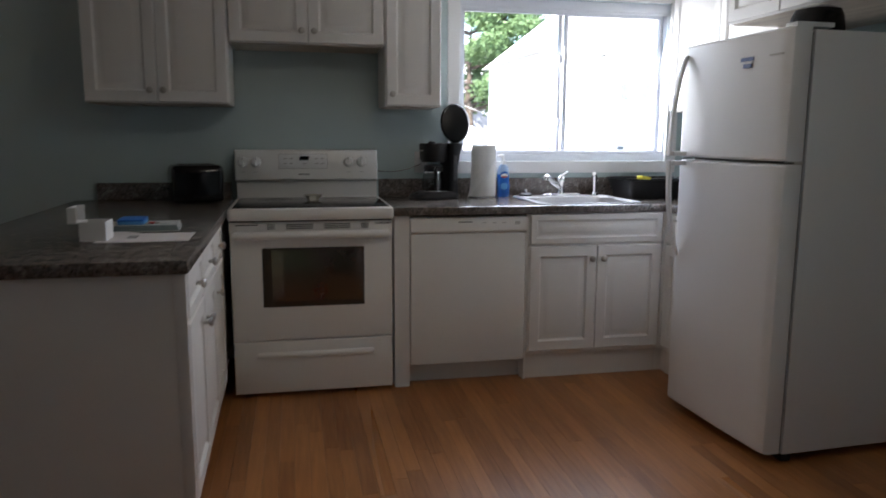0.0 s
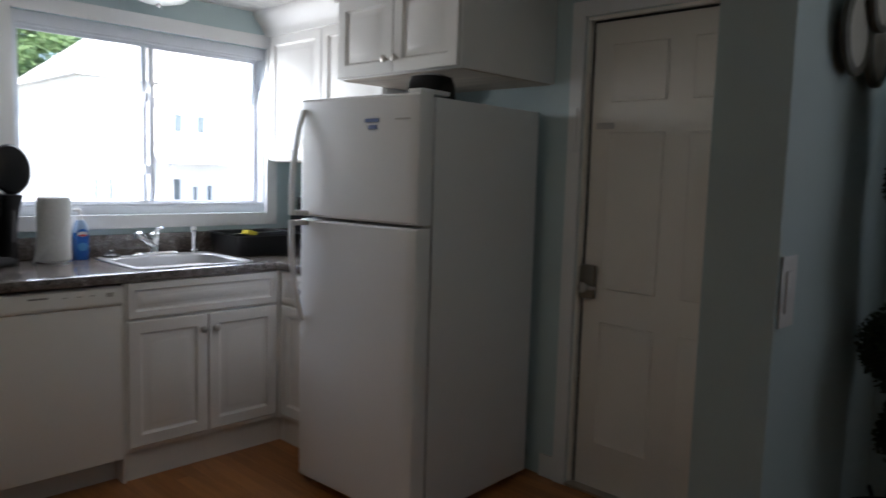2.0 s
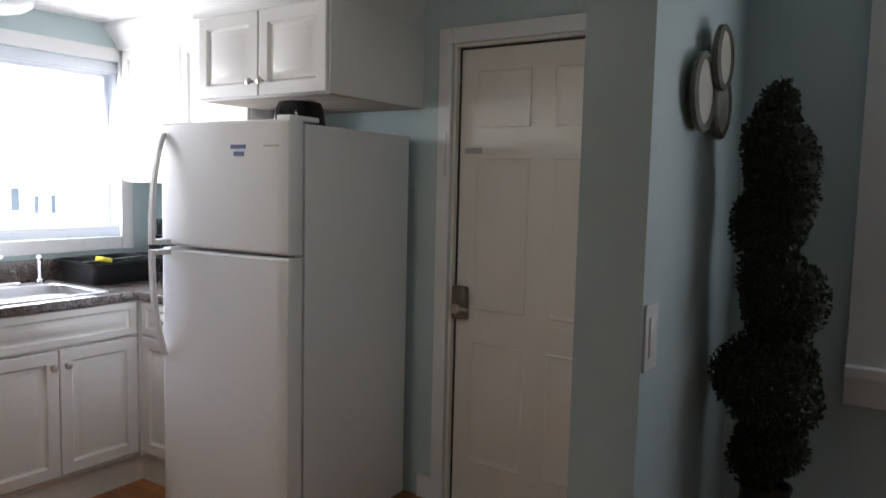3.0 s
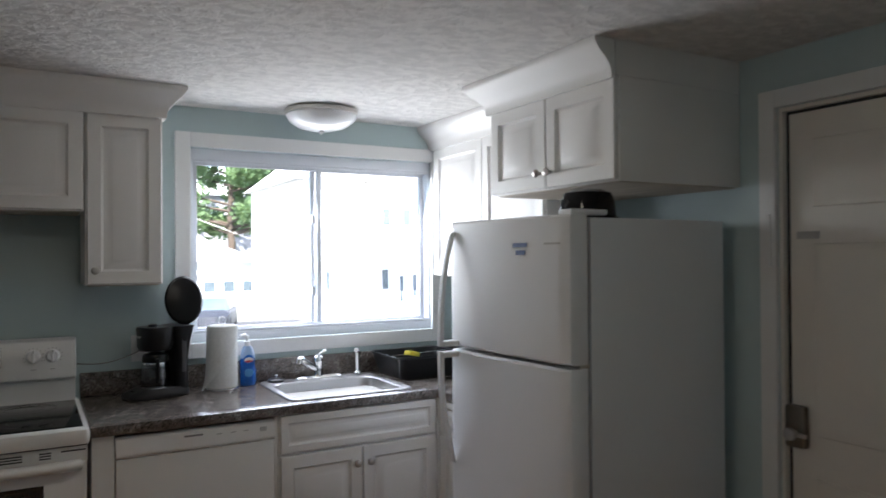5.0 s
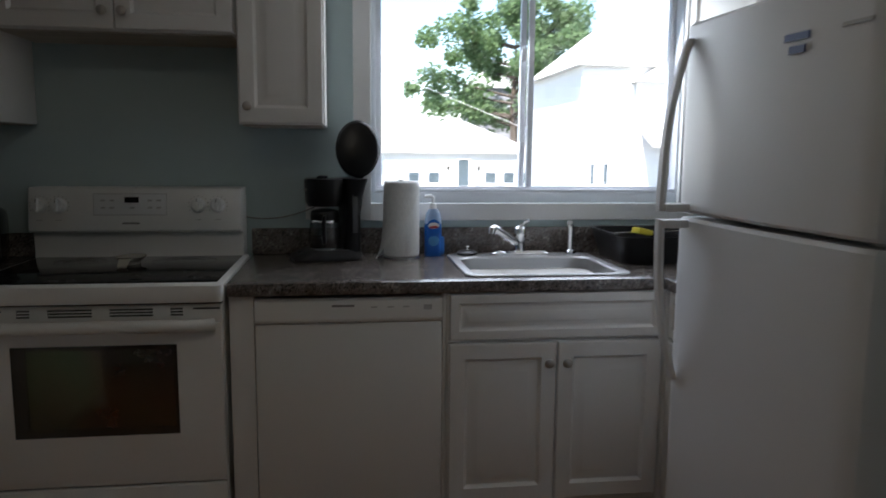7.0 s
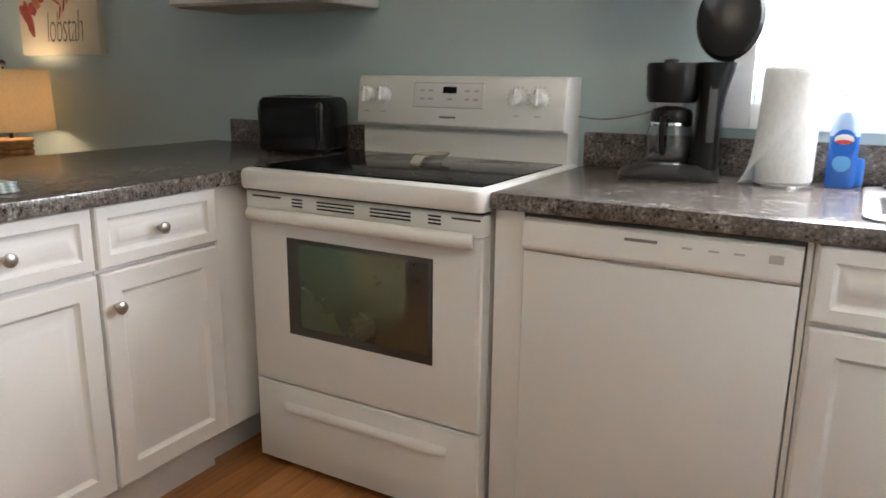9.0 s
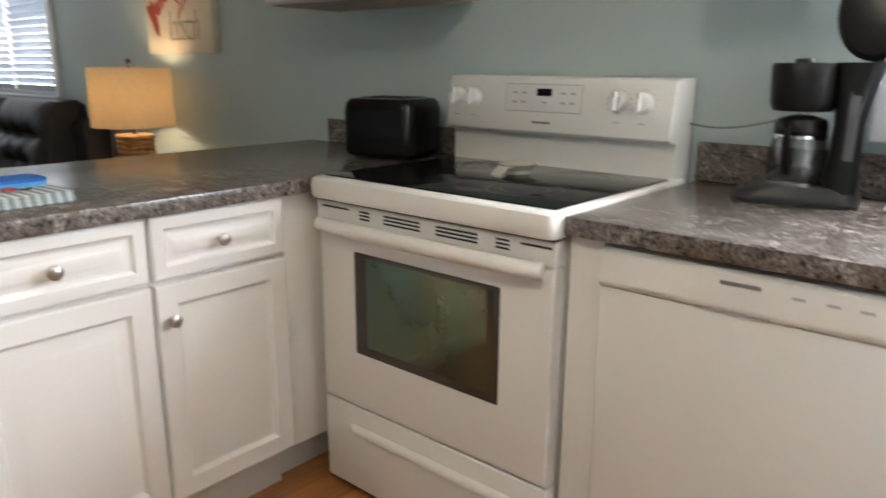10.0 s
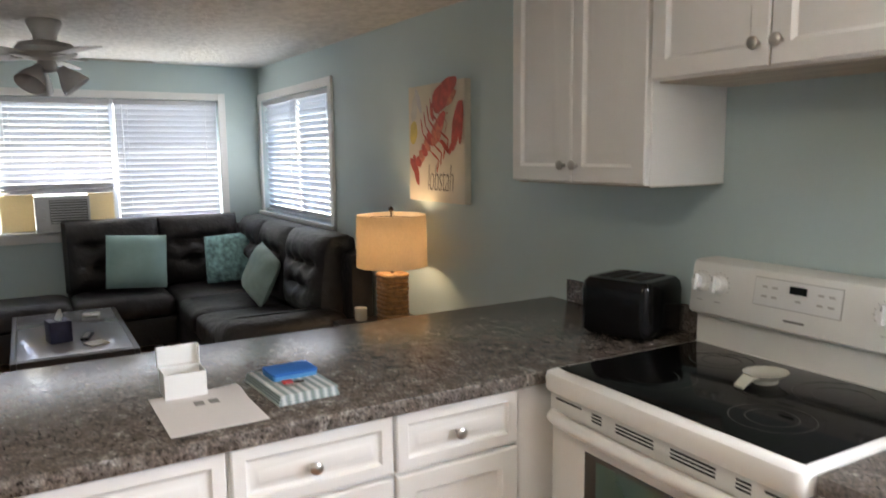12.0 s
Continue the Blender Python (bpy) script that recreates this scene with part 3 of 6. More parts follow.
        kb = part("dial", lathe(bmesh.new(), [(0.0275, 0), (0.0275, 0.004), (0.0235, 0.008), (0.0215, 0.022), (0.019, 0.0245), (0.004, 0.0250)], 24), M_DIAL, panel, "white round dial", pose(x, on_panel(z) + 0.001, z, 90 - tilt, 0, 0))
        part("grip", boxes((-0.0055, 0.0055, -0.024, 0.024, 0.022, 0.037), b=0.003), M_DIAL, kb)
        part("pointer", boxes((-0.0012, 0.0012, 0.008, 0.022, 0.0368, 0.0374)), M_DARKMARK, kb, smooth=False)
        part("dial_mark", boxes((-0.010, 0.010, -0.0013, 0.0013, 0, 0.0008)), M_MARK, panel, "", pose(x, on_panel(1.060) - 0.0004, 1.060, 90 - tilt, 0, 0), False)
    part("keypad_rim", boxes((0.219, 0.471, -0.0005, 0.001, -0.039, 0.039), b=0.0004), M_MARK, panel, "", pose(0, on_panel(1.115) - 0.0004, 1.115, -tilt, 0, 0))
    cl = part("keypad", boxes((0.2215, 0.4685, -0.0018, 0.001, -0.0365, 0.0365), b=0.0006), M_TRIM, panel, "pale keypad plate", pose(0, on_panel(1.115) - 0.0008, 1.115, -tilt, 0, 0))
    part("clock_display", boxes((0.327, 0.375, -0.0034, -0.0016, 0.006, 0.026)), M_BLACK_GLOSS, cl, "small black clock display", smooth=False)
    for x, z in ((0.245, 0.014), (0.275, 0.014), (0.245, -0.012), (0.275, -0.012), (0.405, 0.014), (0.435, 0.014), (0.405, -0.012), (0.435, -0.012), (0.345, -0.012)):
        part("key_mark", boxes((x, x + 0.016, -0.0028, -0.0016, z - 0.003, z + 0.003)), M_MARK, cl, smooth=False)
    part("name_bar", boxes((0.318, 0.376, -0.0014, 0.0, -0.003, 0.003)), M_DARKMARK, panel, "", pose(0, on_panel(1.048), 1.048, -tilt, 0, 0), False)
    return rg


electric_range()


# ---------------------------------------------------------------- dishwasher
def dishwasher():
    dw = thing("dishwasher", pose(0.852, 0, 0), "white built-in dishwasher with control strip", "dishwasher")
    w = 0.573
    part("tub", boxes((0.004, w - 0.004, -0.585, -0.03, 0.158, 0.868)), M_GAP, dw, smooth=False)
    part("door", boxes((0, w, -0.641, -0.588, 0.140, 0.7855), b=0.004), M_ENAMEL, dw)
    bm = bmesh.new()
    prof = [(-0.588, 0.787), (-0.640, 0.787), (-0.645, 0.790), (-0.650, 0.796), (-0.651, 0.804), (-0.643, 0.856), (-0.634, 0.864), (-0.588, 0.866)]
    loft(bm, [[(x, y, z) for y, z in prof] for x in (0, w)])
    st = part("control_strip", bm, M_ENAMEL, dw)
    # grey strip paints the shade of the handle recess onto the lip
    part("recess_shade", boxes((0.19, 0.32, -0.6465, -0.634, 0.7875, 0.7955)), M_MARK, st, smooth=False)
    part("name_bar", boxes((0.232, 0.300, -0.6482, -0.644, 0.838, 0.844)), M_DARKMARK, st, smooth=False)
    for x in (0.350, 0.402, 0.450):
        part("key_mark", boxes((x, x + 0.02, -0.6488, -0.644, 0.834, 0.838)), M_MARK, st, smooth=False)
    part("badge", boxes((0.515, 0.54, -0.6495, -0.645, 0.826, 0.842)), M_MARK, st, smooth=False)
    part("toe_panel", boxes((0.0, w, -0.555, -0.535, FLOOR, 0.146)), M_TOE, dw, smooth=False)


dishwasher()


# ---------------------------------------------------------------- fridge
def fridge():
    fr = thing("fridge", pose(2.086, -1.737, 0, 0, 0, 3.0), "white top-freezer fridge with arched handles", "fridge")
    d, w, h, seam = 0.665, 0.655, 1.622, 1.160
    part("body", boxes((0.012, d, 0, w, 0.062, h), b=0.006), M_FRIDGE, fr)
    part("base_grille", boxes((0.02, 0.06, 0.01, w - 0.01, FLOOR, 0.062), b=0.003), M_DARKGREY, fr)
    for y in (0.06, w - 0.06):
        part("foot", lathe(bmesh.new(), [(0.02, FLOOR), (0.02, 0.063)], 12, (d - 0.06, y)), M_BLACK, fr)
    part("gasket", boxes((0.0, 0.012, 0.012, w - 0.012, 0.075, h - 0.01)), M_DARKMARK, fr, smooth=False)

    def leaf(name, z0, z1):
        # a pillowed front with rounded vertical edges
        def ring(z, k):
            pts = [(-0.002, 0.0), (-0.054, 0.0), (-0.068, 0.006), (-0.077, 0.022), (-0.081, 0.05), (-0.086, w / 2), (-0.082, w - 0.026), (-0.079, w - 0.011), (-0.072, w - 0.003), (-0.062, w), (-0.002, w)]
            return [(x * k, y, z) for x, y in pts]
        return part(name, loft(bmesh.new(), [ring(z0, 0.9), ring(z0 + 0.008, 1), ring(z1 - 0.008, 1), ring(z1, 0.9)]), M_FRIDGE, fr)
    top, low = leaf("freezer_door", seam + 0.006, h + 0.008), leaf("fridge_door", 0.070, seam - 0.006)

    def handle(parent, near, far):
        """A flat bar that stands off the door at the seam and bends in to it at its far end, with a foot at the seam."""
        n, bm, rings = 24, bmesh.new(), []
        for i in range(n + 1):
            s = i / n
            off = 0.058 * (1 - s ** 2.6)
            x, z = -0.086 - off, near + (far - near) * s
            half, y = 0.015 - 0.004 * s, w - 0.032
            rings.append([(x - 0.009, y - half * 0.7, z), (x - 0.002, y - half, z), (x + 0.007, y - half * 0.8, z), (x + 0.007, y + half * 0.8, z), (x - 0.002, y + half, z), (x - 0.009, y + half * 0.7, z)])
        loft(bm, rings)
        part("handle", bm, M_FRIDGE, parent, "bowed white bar handle")
        a, c = sorted((near, near + (0.020 if far > near else -0.020)))
        part("handle_foot", boxes((-0.146, -0.080, w - 0.062, w - 0.018, a, c), b=0.005), M_FRIDGE, parent, "white foot of the handle")
    handle(top, seam + 0.010, 1.590)
    handle(low, seam - 0.010, 0.735)
    part("hinge_cover", boxes((-0.055, 0.10, 0.012, 0.075, h + 0.0085, h + 0.026), b=0.006), M_FRIDGE, fr)
    part("hinge", boxes((-0.03, 0.012, 0.008, 0.06, seam - 0.005, seam + 0.005), b=0.001), M_NICKEL, fr)
    part("sticker", boxes((-0.0885, -0.0855, 0.190, 0.262, 1.531, 1.545)), M_BLUEMARK, top, "small blue sticker", smooth=False)
    part("sticker", boxes((-0.0885, -0.0855, 0.200, 0.246, 1.506, 1.521)), M_BLUEMARK, top, "small blue sticker", smooth=False)
    part("name_bar", boxes((-0.0868, -0.083, 0.035, 0.105, 1.538, 1.544)), M_MARK, top, smooth=False)
    return fr


fridge()


# ---------------------------------------------------------------- entry door
def six_panel_door():
    dr = thing("door_1", pose(EAST + 0.05, DOOR[1] - 0.004, FLOOR + 0.008, 0, 0, -90), "closed white six-panel entry door", "door")
    dr["kind"] = "structure"
    w, h = DOOR[1] - DOOR[0] - 0.008, DOOR[3] - FLOOR - 0.014
    part("slab", boxes((0, w, -0.022, 0.022, 0, h), b=0.002), M_DOOR, dr)
    s = 0.105
    pw = (w - 3 * s) / 2
    for x in (s, 2 * s + pw):
        for z0, z1 in ((0.20, 0.72), (0.86, 1.50), (1.62, h - 0.11)):
            steps = ((0.004, 0.0008), (0.014, 0.0042), (0.026, 0.0045), (0.050, 0.0008))
            part("panel", front_panel(bmesh.new(), pw, z1 - z0, steps, thick=0.008), M_DOOR, dr, m=pose(x, -0.0205, z0))
    lock = part("lock", boxes((-0.036, 0.036, -0.034, 0.0, -0.072, 0.072), b=0.014), M_AGED, dr, "brushed nickel keypad lock", pose(0.047, -0.022, 0.885))
    part("turn_piece", lathe(bmesh.new(), [(0.010, 0), (0.010, 0.02), (0.022, 0.03), (0.020, 0.042), (0.006, 0.046)], 16), M_NICKEL, lock, "", pose(0.006, -0.03, -0.02, 90, 0, 0))
    part("lever", boxes((0.0, 0.06, -0.058, -0.046, -0.028, -0.014), b=0.004), M_NICKEL, lock)
    part("number_plate", boxes((0.045, 0.125, -0.026, -0.0215, 1.515, 1.540), b=0.002), M_MARK, dr, "small grey plate")
    part("alarm_sensor", boxes((-0.038, -0.020, -0.075, -0.062, 1.42, 1.60), b=0.004), M_TRIM, dr, "thin white door sensor")
    return dr


six_panel_door()
casing("trim_door", "y", EAST, -1, DOOR[0], DOOR[1], FLOOR, DOOR[3], 0.062, "white painted casing round the entry door", sill=False)
structure("trim_door_jamb", boxes((EAST + 0.002, EAST + 0.027, DOOR[1] - 0.014, DOOR[1] - 0.0005, FLOOR + 0.015, DOOR[3] - 0.0145), (EAST + 0.002, EAST + 0.027, DOOR[0] + 0.0005, DOOR[0] + 0.014, FLOOR + 0.015, DOOR[3] - 0.0145), (EAST + 0.002, EAST + 0.027, DOOR[0] + 0.0005, DOOR[1] - 0.0005, DOOR[3] - 0.014, DOOR[3] - 0.0005), b=0.001), M_DOOR, "cream painted jamb of the entry door")
# dark strip added on the slab to draw the dark gap beside the jamb
structure("trim_door_gap", boxes((EAST + 0.0265, EAST + 0.0275, DOOR[1] - 0.024, DOOR[1] - 0.0142, FLOOR + 0.015, DOOR[3] - 0.0242), (EAST + 0.0265, EAST + 0.0275, DOOR[0] + 0.0142, DOOR[1] - 0.0142, DOOR[3] - 0.024, DOOR[3] - 0.0142)), M_GAP, "dark strip drawn along the gap round the entry door")
structure("trim_threshold", boxes((EAST - 0.02, EAST + T, DOOR[0], DOOR[1], FLOOR + 0.001, FLOOR + 0.014), b=0.003), M_NICKEL, "dark metal threshold under the entry door")
bmb = boxes((EAST - 0.015, EAST - 0.001, DOOR[1] + 0.063, -1.735, FLOOR, FLOOR + 0.10), (EAST - 0.015, EAST - 0.001, -3.058, DOOR[0] - 0.063, FLOOR, FLOOR + 0.10),
            (1.355, 1.369, -3.19, -3.075, FLOOR, FLOOR + 0.10), (1.37, 1.985, -3.204, -3.191, FLOOR, FLOOR + 0.10), (1.986, 1.999, SOUTH, -3.191, FLOOR, FLOOR + 0.10),
            (1.37, EAST - 0.016, -3.074, -3.061, FLOOR, FLOOR + 0.10), (WEST + 0.001, -0.78, -0.014, -0.001, FLOOR, FLOOR + 0.10), (WEST + 0.001, WEST + 0.014, SOUTH, -0.016, FLOOR, FLOOR + 0.10), b=0.003)
structure("baseboard", bmb, M_TRIM, "white painted baseboard")


# ---------------------------------------------------------------- sink, faucet and what stands on the worktop
M_WHITE = plain("white_plastic", (0.80, 0.80, 0.79), 0.4, var=0.02)
M_PAPER = translucent("white_paper", (0.82, 0.82, 0.80), 0.25, 0.9)
M_SHEET = plain("printer_paper", (0.74, 0.71, 0.70), 0.85, var=0.03)
M_BLUELIQUID = plain("blue_dish_soap", (0.02, 0.13, 0.50), 0.12, var=0.1)
M_BLUESPONGE = plain("blue_sponge_cloth", (0.02, 0.16, 0.55), 0.8, var=0.12, bump=0.3, bscale=300)
M_BLUELIGHT = plain("light_blue_sponge", (0.10, 0.34, 0.68), 0.85, var=0.12, bump=0.3, bscale=300)
M_RED = plain("red_print", (0.50, 0.05, 0.05), 0.5)
M_YELLOW = plain("yellow_sponge", (0.75, 0.62, 0.05), 0.8, var=0.1, bump=0.3, bscale=200)
M_PALEBOTTLE = plain("pale_blue_bottle", (0.34, 0.47, 0.68), 0.15, var=0.05)
M_GREENRIM = plain("weathered_green_rim", (0.17, 0.17, 0.14), 0.6, var=0.3, scale=20)
M_CREAM = plain("cream_plaque", (0.55, 0.53, 0.46), 0.6, var=0.1, scale=12)
M_CERAMICWHITE = plain("glazed_cream_ceramic", (0.50, 0.47, 0.39), 0.2, var=0.06)
M_BRONZE = plain("dark_finial_metal", (0.06, 0.045, 0.035), 0.4, 0.8)


def sink():
    sk = thing("sink", pose(1.7905, -0.340, 0), "stainless steel drop-in sink in the worktop", "sink")
    rim = [rring(0.560, 0.512, 0.045, 0.9165, 6), rring(0.556, 0.508, 0.045, 0.9205, 6), rring(0.545, 0.497, 0.045, 0.921, 6),
           rring(0.500, 0.392, 0.065, 0.9195, 6, 0, -0.036), rring(0.490, 0.382, 0.065, 0.914, 6, 0, -0.036), rring(0.470, 0.362, 0.065, 0.80, 6, 0, -0.038),
           rring(0.435, 0.335, 0.06, 0.762, 6, 0, -0.040), rring(0.40, 0.30, 0.05, 0.752, 6, 0, -0.040)]
    bm = bmesh.new()
    loft(bm, rim, caps=False)
    v = [bm.verts.new(p) for p in rring(0.40, 0.30, 0.05, 0.752, 6, 0, -0.040)]
    bm.faces.new(v)
    bmesh.ops.remove_doubles(bm, verts=bm.verts, dist=1e-5)
    part("basin", bm, M_BASIN, sk)
    part("drain", lathe(bmesh.new(), [(0.045, 0.753), (0.045, 0.756), (0.03, 0.757), (0.004, 0.7545)], 24, (0, -0.04)), M_CHROME, sk, "chrome drain ring")


sink()


def faucet():
    fc = thing("faucet", pose(1.795, -0.125, 0.921), "chrome single-lever kitchen faucet on the sink", "faucet")
    bm = loft(bmesh.new(), [rring(0.25, 0.052, 0.025, 0), rring(0.25, 0.052, 0.025, 0.006), rring(0.20, 0.040, 0.019, 0.014)])
    part("base_plate", bm, M_CHROME, fc)
    part("body", lathe(bmesh.new(), [(0.024, 0.012), (0.021, 0.02), (0.020, 0.075), (0.024, 0.082), (0.022, 0.10), (0.012, 0.11)], 20), M_CHROME, fc)
    pts = arc(lambda s: (-0.015 - 0.110 * s, -0.015 - 0.10 * s, 0.045 + 0.068 * s), 8) + [(-0.134, -0.122, 0.110), (-0.137, -0.126, 0.092)]
    part("spout", tube(bmesh.new(), pts, [0.014] * 9 + [0.014, 0.012], 12), M_CHROME, fc)
    part("lever", tube(bmesh.new(), [(0, 0, 0.105), (0.012, -0.012, 0.122), (0.028, -0.03, 0.134)], [0.008, 0.008, 0.006], 10), M_CHROME, fc)
    sp = thing("side_sprayer", pose(2.000, -0.120, 0.921), "chrome side sprayer on the sink rim", "sprayer")
    part("collar", lathe(bmesh.new(), [(0.022, 0), (0.021, 0.010), (0.014, 0.016)], 16), M_CHROME, sp)
    part("wand", tube(bmesh.new(), [(0, 0, 0.012), (0, 0, 0.07), (-0.002, -0.004, 0.105), (-0.012, -0.02, 0.122)], [0.011, 0.013, 0.015, 0.012], 12), M_CHROME, sp)
    st = thing("sink_stopper", pose(1.590, -0.118, 0.9215), "dark steel basket stopper lying on the rim", "stopper")
    part("disc", lathe(bmesh.new(), [(0.038, 0), (0.040, 0.006), (0.030, 0.014), (0.006, 0.016)], 20), M_DARKGREY, st)
    part("knob", lathe(bmesh.new(), [(0.005, 0.015), (0.005, 0.024), (0.010, 0.028), (0.006, 0.033)], 12), M_CHROME, st)


faucet()


def dish_tray():
    tr = thing("dish_tray", pose(2.285, -0.235, 0.916), "black plastic dish drainer tray beside the sink", "dish rack")
    bm = bmesh.new()
    loft(bm, [rring(0.33, 0.30, 0.04, 0.0), rring(0.335, 0.305, 0.04, 0.012), rring(0.385, 0.345, 0.05, 0.098), rring(0.40, 0.36, 0.055, 0.102), rring(0.40, 0.36, 0.055, 0.108), rring(0.372, 0.332, 0.045, 0.106), rring(0.318, 0.288, 0.035, 0.014)])
    part("tub", bm, M_BLACK, tr)
    for i in range(9):
        y = -0.13 + i * 0.0325
        part("wire", tube(bmesh.new(), [(-0.165, y, 0.098), (-0.14, y, 0.03), (0.14, y, 0.03), (0.165, y, 0.098)], 0.0025, 6), M_BLACK, tr)
    part("cross_bar", tube(bmesh.new(), [(-0.17, -0.05, 0.103), (0.17, 0.02, 0.103)], 0.003, 6), M_CHROME, tr, "thin bright rod")
    sp = thing("sponge", pose(2.225, -0.275, 1.012, 0, 12, 20), "yellow sponge lying on the dish tray", "sponge")
    part("block", boxes((-0.035, 0.035, -0.022, 0.022, 0, 0.022), b=0.006), M_YELLOW, sp)
    kb = thing("utensil_block", pose(2.66, -0.115, 0.916), "black upright knife block against the wall", "knife block")
    part("block", loft(bmesh.new(), [rring(0.10, 0.13, 0.01, 0), rring(0.10, 0.10, 0.01, 0.20)]), M_BLACK, kb)
    for i in range(4):
        part("handle", boxes((-0.036 + i * 0.022, -0.022 + i * 0.022, -0.02, 0.0, 0.201, 0.285), b=0.004), M_BLACK_GLOSS, kb)


dish_tray()


def paper_towel():
    pt = thing("paper_towel_roll", pose(1.335, -0.155, 0.916), "white paper towel roll with a loose sheet", "paper towel")
    part("holder_base", lathe(bmesh.new(), [(0.070, 0), (0.070, 0.006), (0.064, 0.010)], 28), M_CHROME, pt)
    part("roll", lathe(bmesh.new(), [(0.062, 0.011), (0.0665, 0.014), (0.066, 0.282), (0.061, 0.286), (0.021, 0.286), (0.020, 0.27)], 36), M_PAPER, pt)
    part("post", tube(bmesh.new(), [(0, 0, 0.008), (0, 0, 0.292)], 0.006, 10), M_CHROME, pt)
    ring = [(0.017 * math.cos(a), 0, 0.306 + 0.017 * math.sin(a)) for a in (radians(-90 + 360 * k / 16) for k in range(17))]
    part("ring", tube(bmesh.new(), ring, 0.0025, 6), M_CHROME, pt)
    # the loose sheet leaves the roll at the back and its free edge slants down to a corner standing off the roll
    rows = []
    for i in range(15):
        s = i / 14
        row = []
        for j in range(9):
            v = j / 8
            edge = -20 - 135 * v
            a = radians(-250 + (edge + 250) * s)
            r = 0.0674 + 0.040 * v ** 1.3 * s ** 2.2
            row.append((r * math.cos(a), r * math.sin(a), 0.272 - 0.264 * v + 0.004 * s * math.sin(5 * v)))
        rows.append(row)
    bm = bmesh.new()
    loft(bm, rows, caps=False, loop=False)
    part("loose_sheet", bm, M_PAPER, pt)


paper_towel()


def soap_bottle():
    sb = thing("soap_bottle", pose(1.458, -0.112, 0.916), "blue dish soap bottle with pale pump top", "soap bottle")
    part("soap", loft(bmesh.new(), [rring(0.060, 0.046, 0.02, 0), rring(0.066, 0.050, 0.022, 0.01), rring(0.066, 0.050, 0.022, 0.124)]), M_BLUELIQUID, sb, "bright blue soap")
    part("bottle", loft(bmesh.new(), [rring(0.066, 0.050, 0.022, 0.1245), rring(0.064, 0.048, 0.022, 0.135), rring(0.052, 0.038, 0.018, 0.165), rring(0.030, 0.026, 0.012, 0.180)]), M_PALEBOTTLE, sb, "pale clear upper bottle")
    def disc(name, parent, cz, rx, rz, y, mt, label=""):
        ring = lambda q, yy: [(rx * q * math.cos(a), yy, cz + rz * q * math.sin(a)) for a in (2 * math.pi * k / 24 for k in range(24))]
        return part(name, loft(bmesh.new(), [ring(1, y + 0.0015), ring(1, y), ring(0.9, y - 0.0004)]), mt, parent, label)
    lab = disc("label", sb, 0.108, 0.027, 0.034, -0.0268, M_BLUELIQUID, "blue oval label with white and red print")
    disc("print", lab, 0.118, 0.021, 0.012, -0.0282, M_WHITE, "white oval")
    disc("print", lab, 0.112, 0.018, 0.005, -0.0296, M_RED, "red stroke")
    disc("print", lab, 0.060, 0.020, 0.020, -0.0268, M_BLUELIGHT, "pale blue round print")
    pad = thing("scrub_pad", pose(1.487, -0.070, 0.916, 0, 0, 12), "blue scrub pad standing beside the soap bottle", "scrub pad")
    part("pad", loft(bmesh.new(), [rring(0.040, 0.022, 0.010, 0), rring(0.044, 0.026, 0.012, 0.006), rring(0.043, 0.025, 0.012, 0.062), rring(0.036, 0.018, 0.008, 0.068)]), M_BLUESPONGE, pad)
    part("collar", lathe(bmesh.new(), [(0.013, 0.178), (0.013, 0.200), (0.008, 0.202)], 16), M_WHITE, sb)
    part("pump", tube(bmesh.new(), [(0, 0, 0.20), (0, 0, 0.222), (-0.012, -0.002, 0.228), (-0.034, -0.006, 0.226)], [0.006, 0.008, 0.010, 0.006], 10), M_WHITE, sb)


soap_bottle()


M_GAUGE = plain("smoked_gauge_window", (0.09, 0.09, 0.095), 0.2, var=0.05)


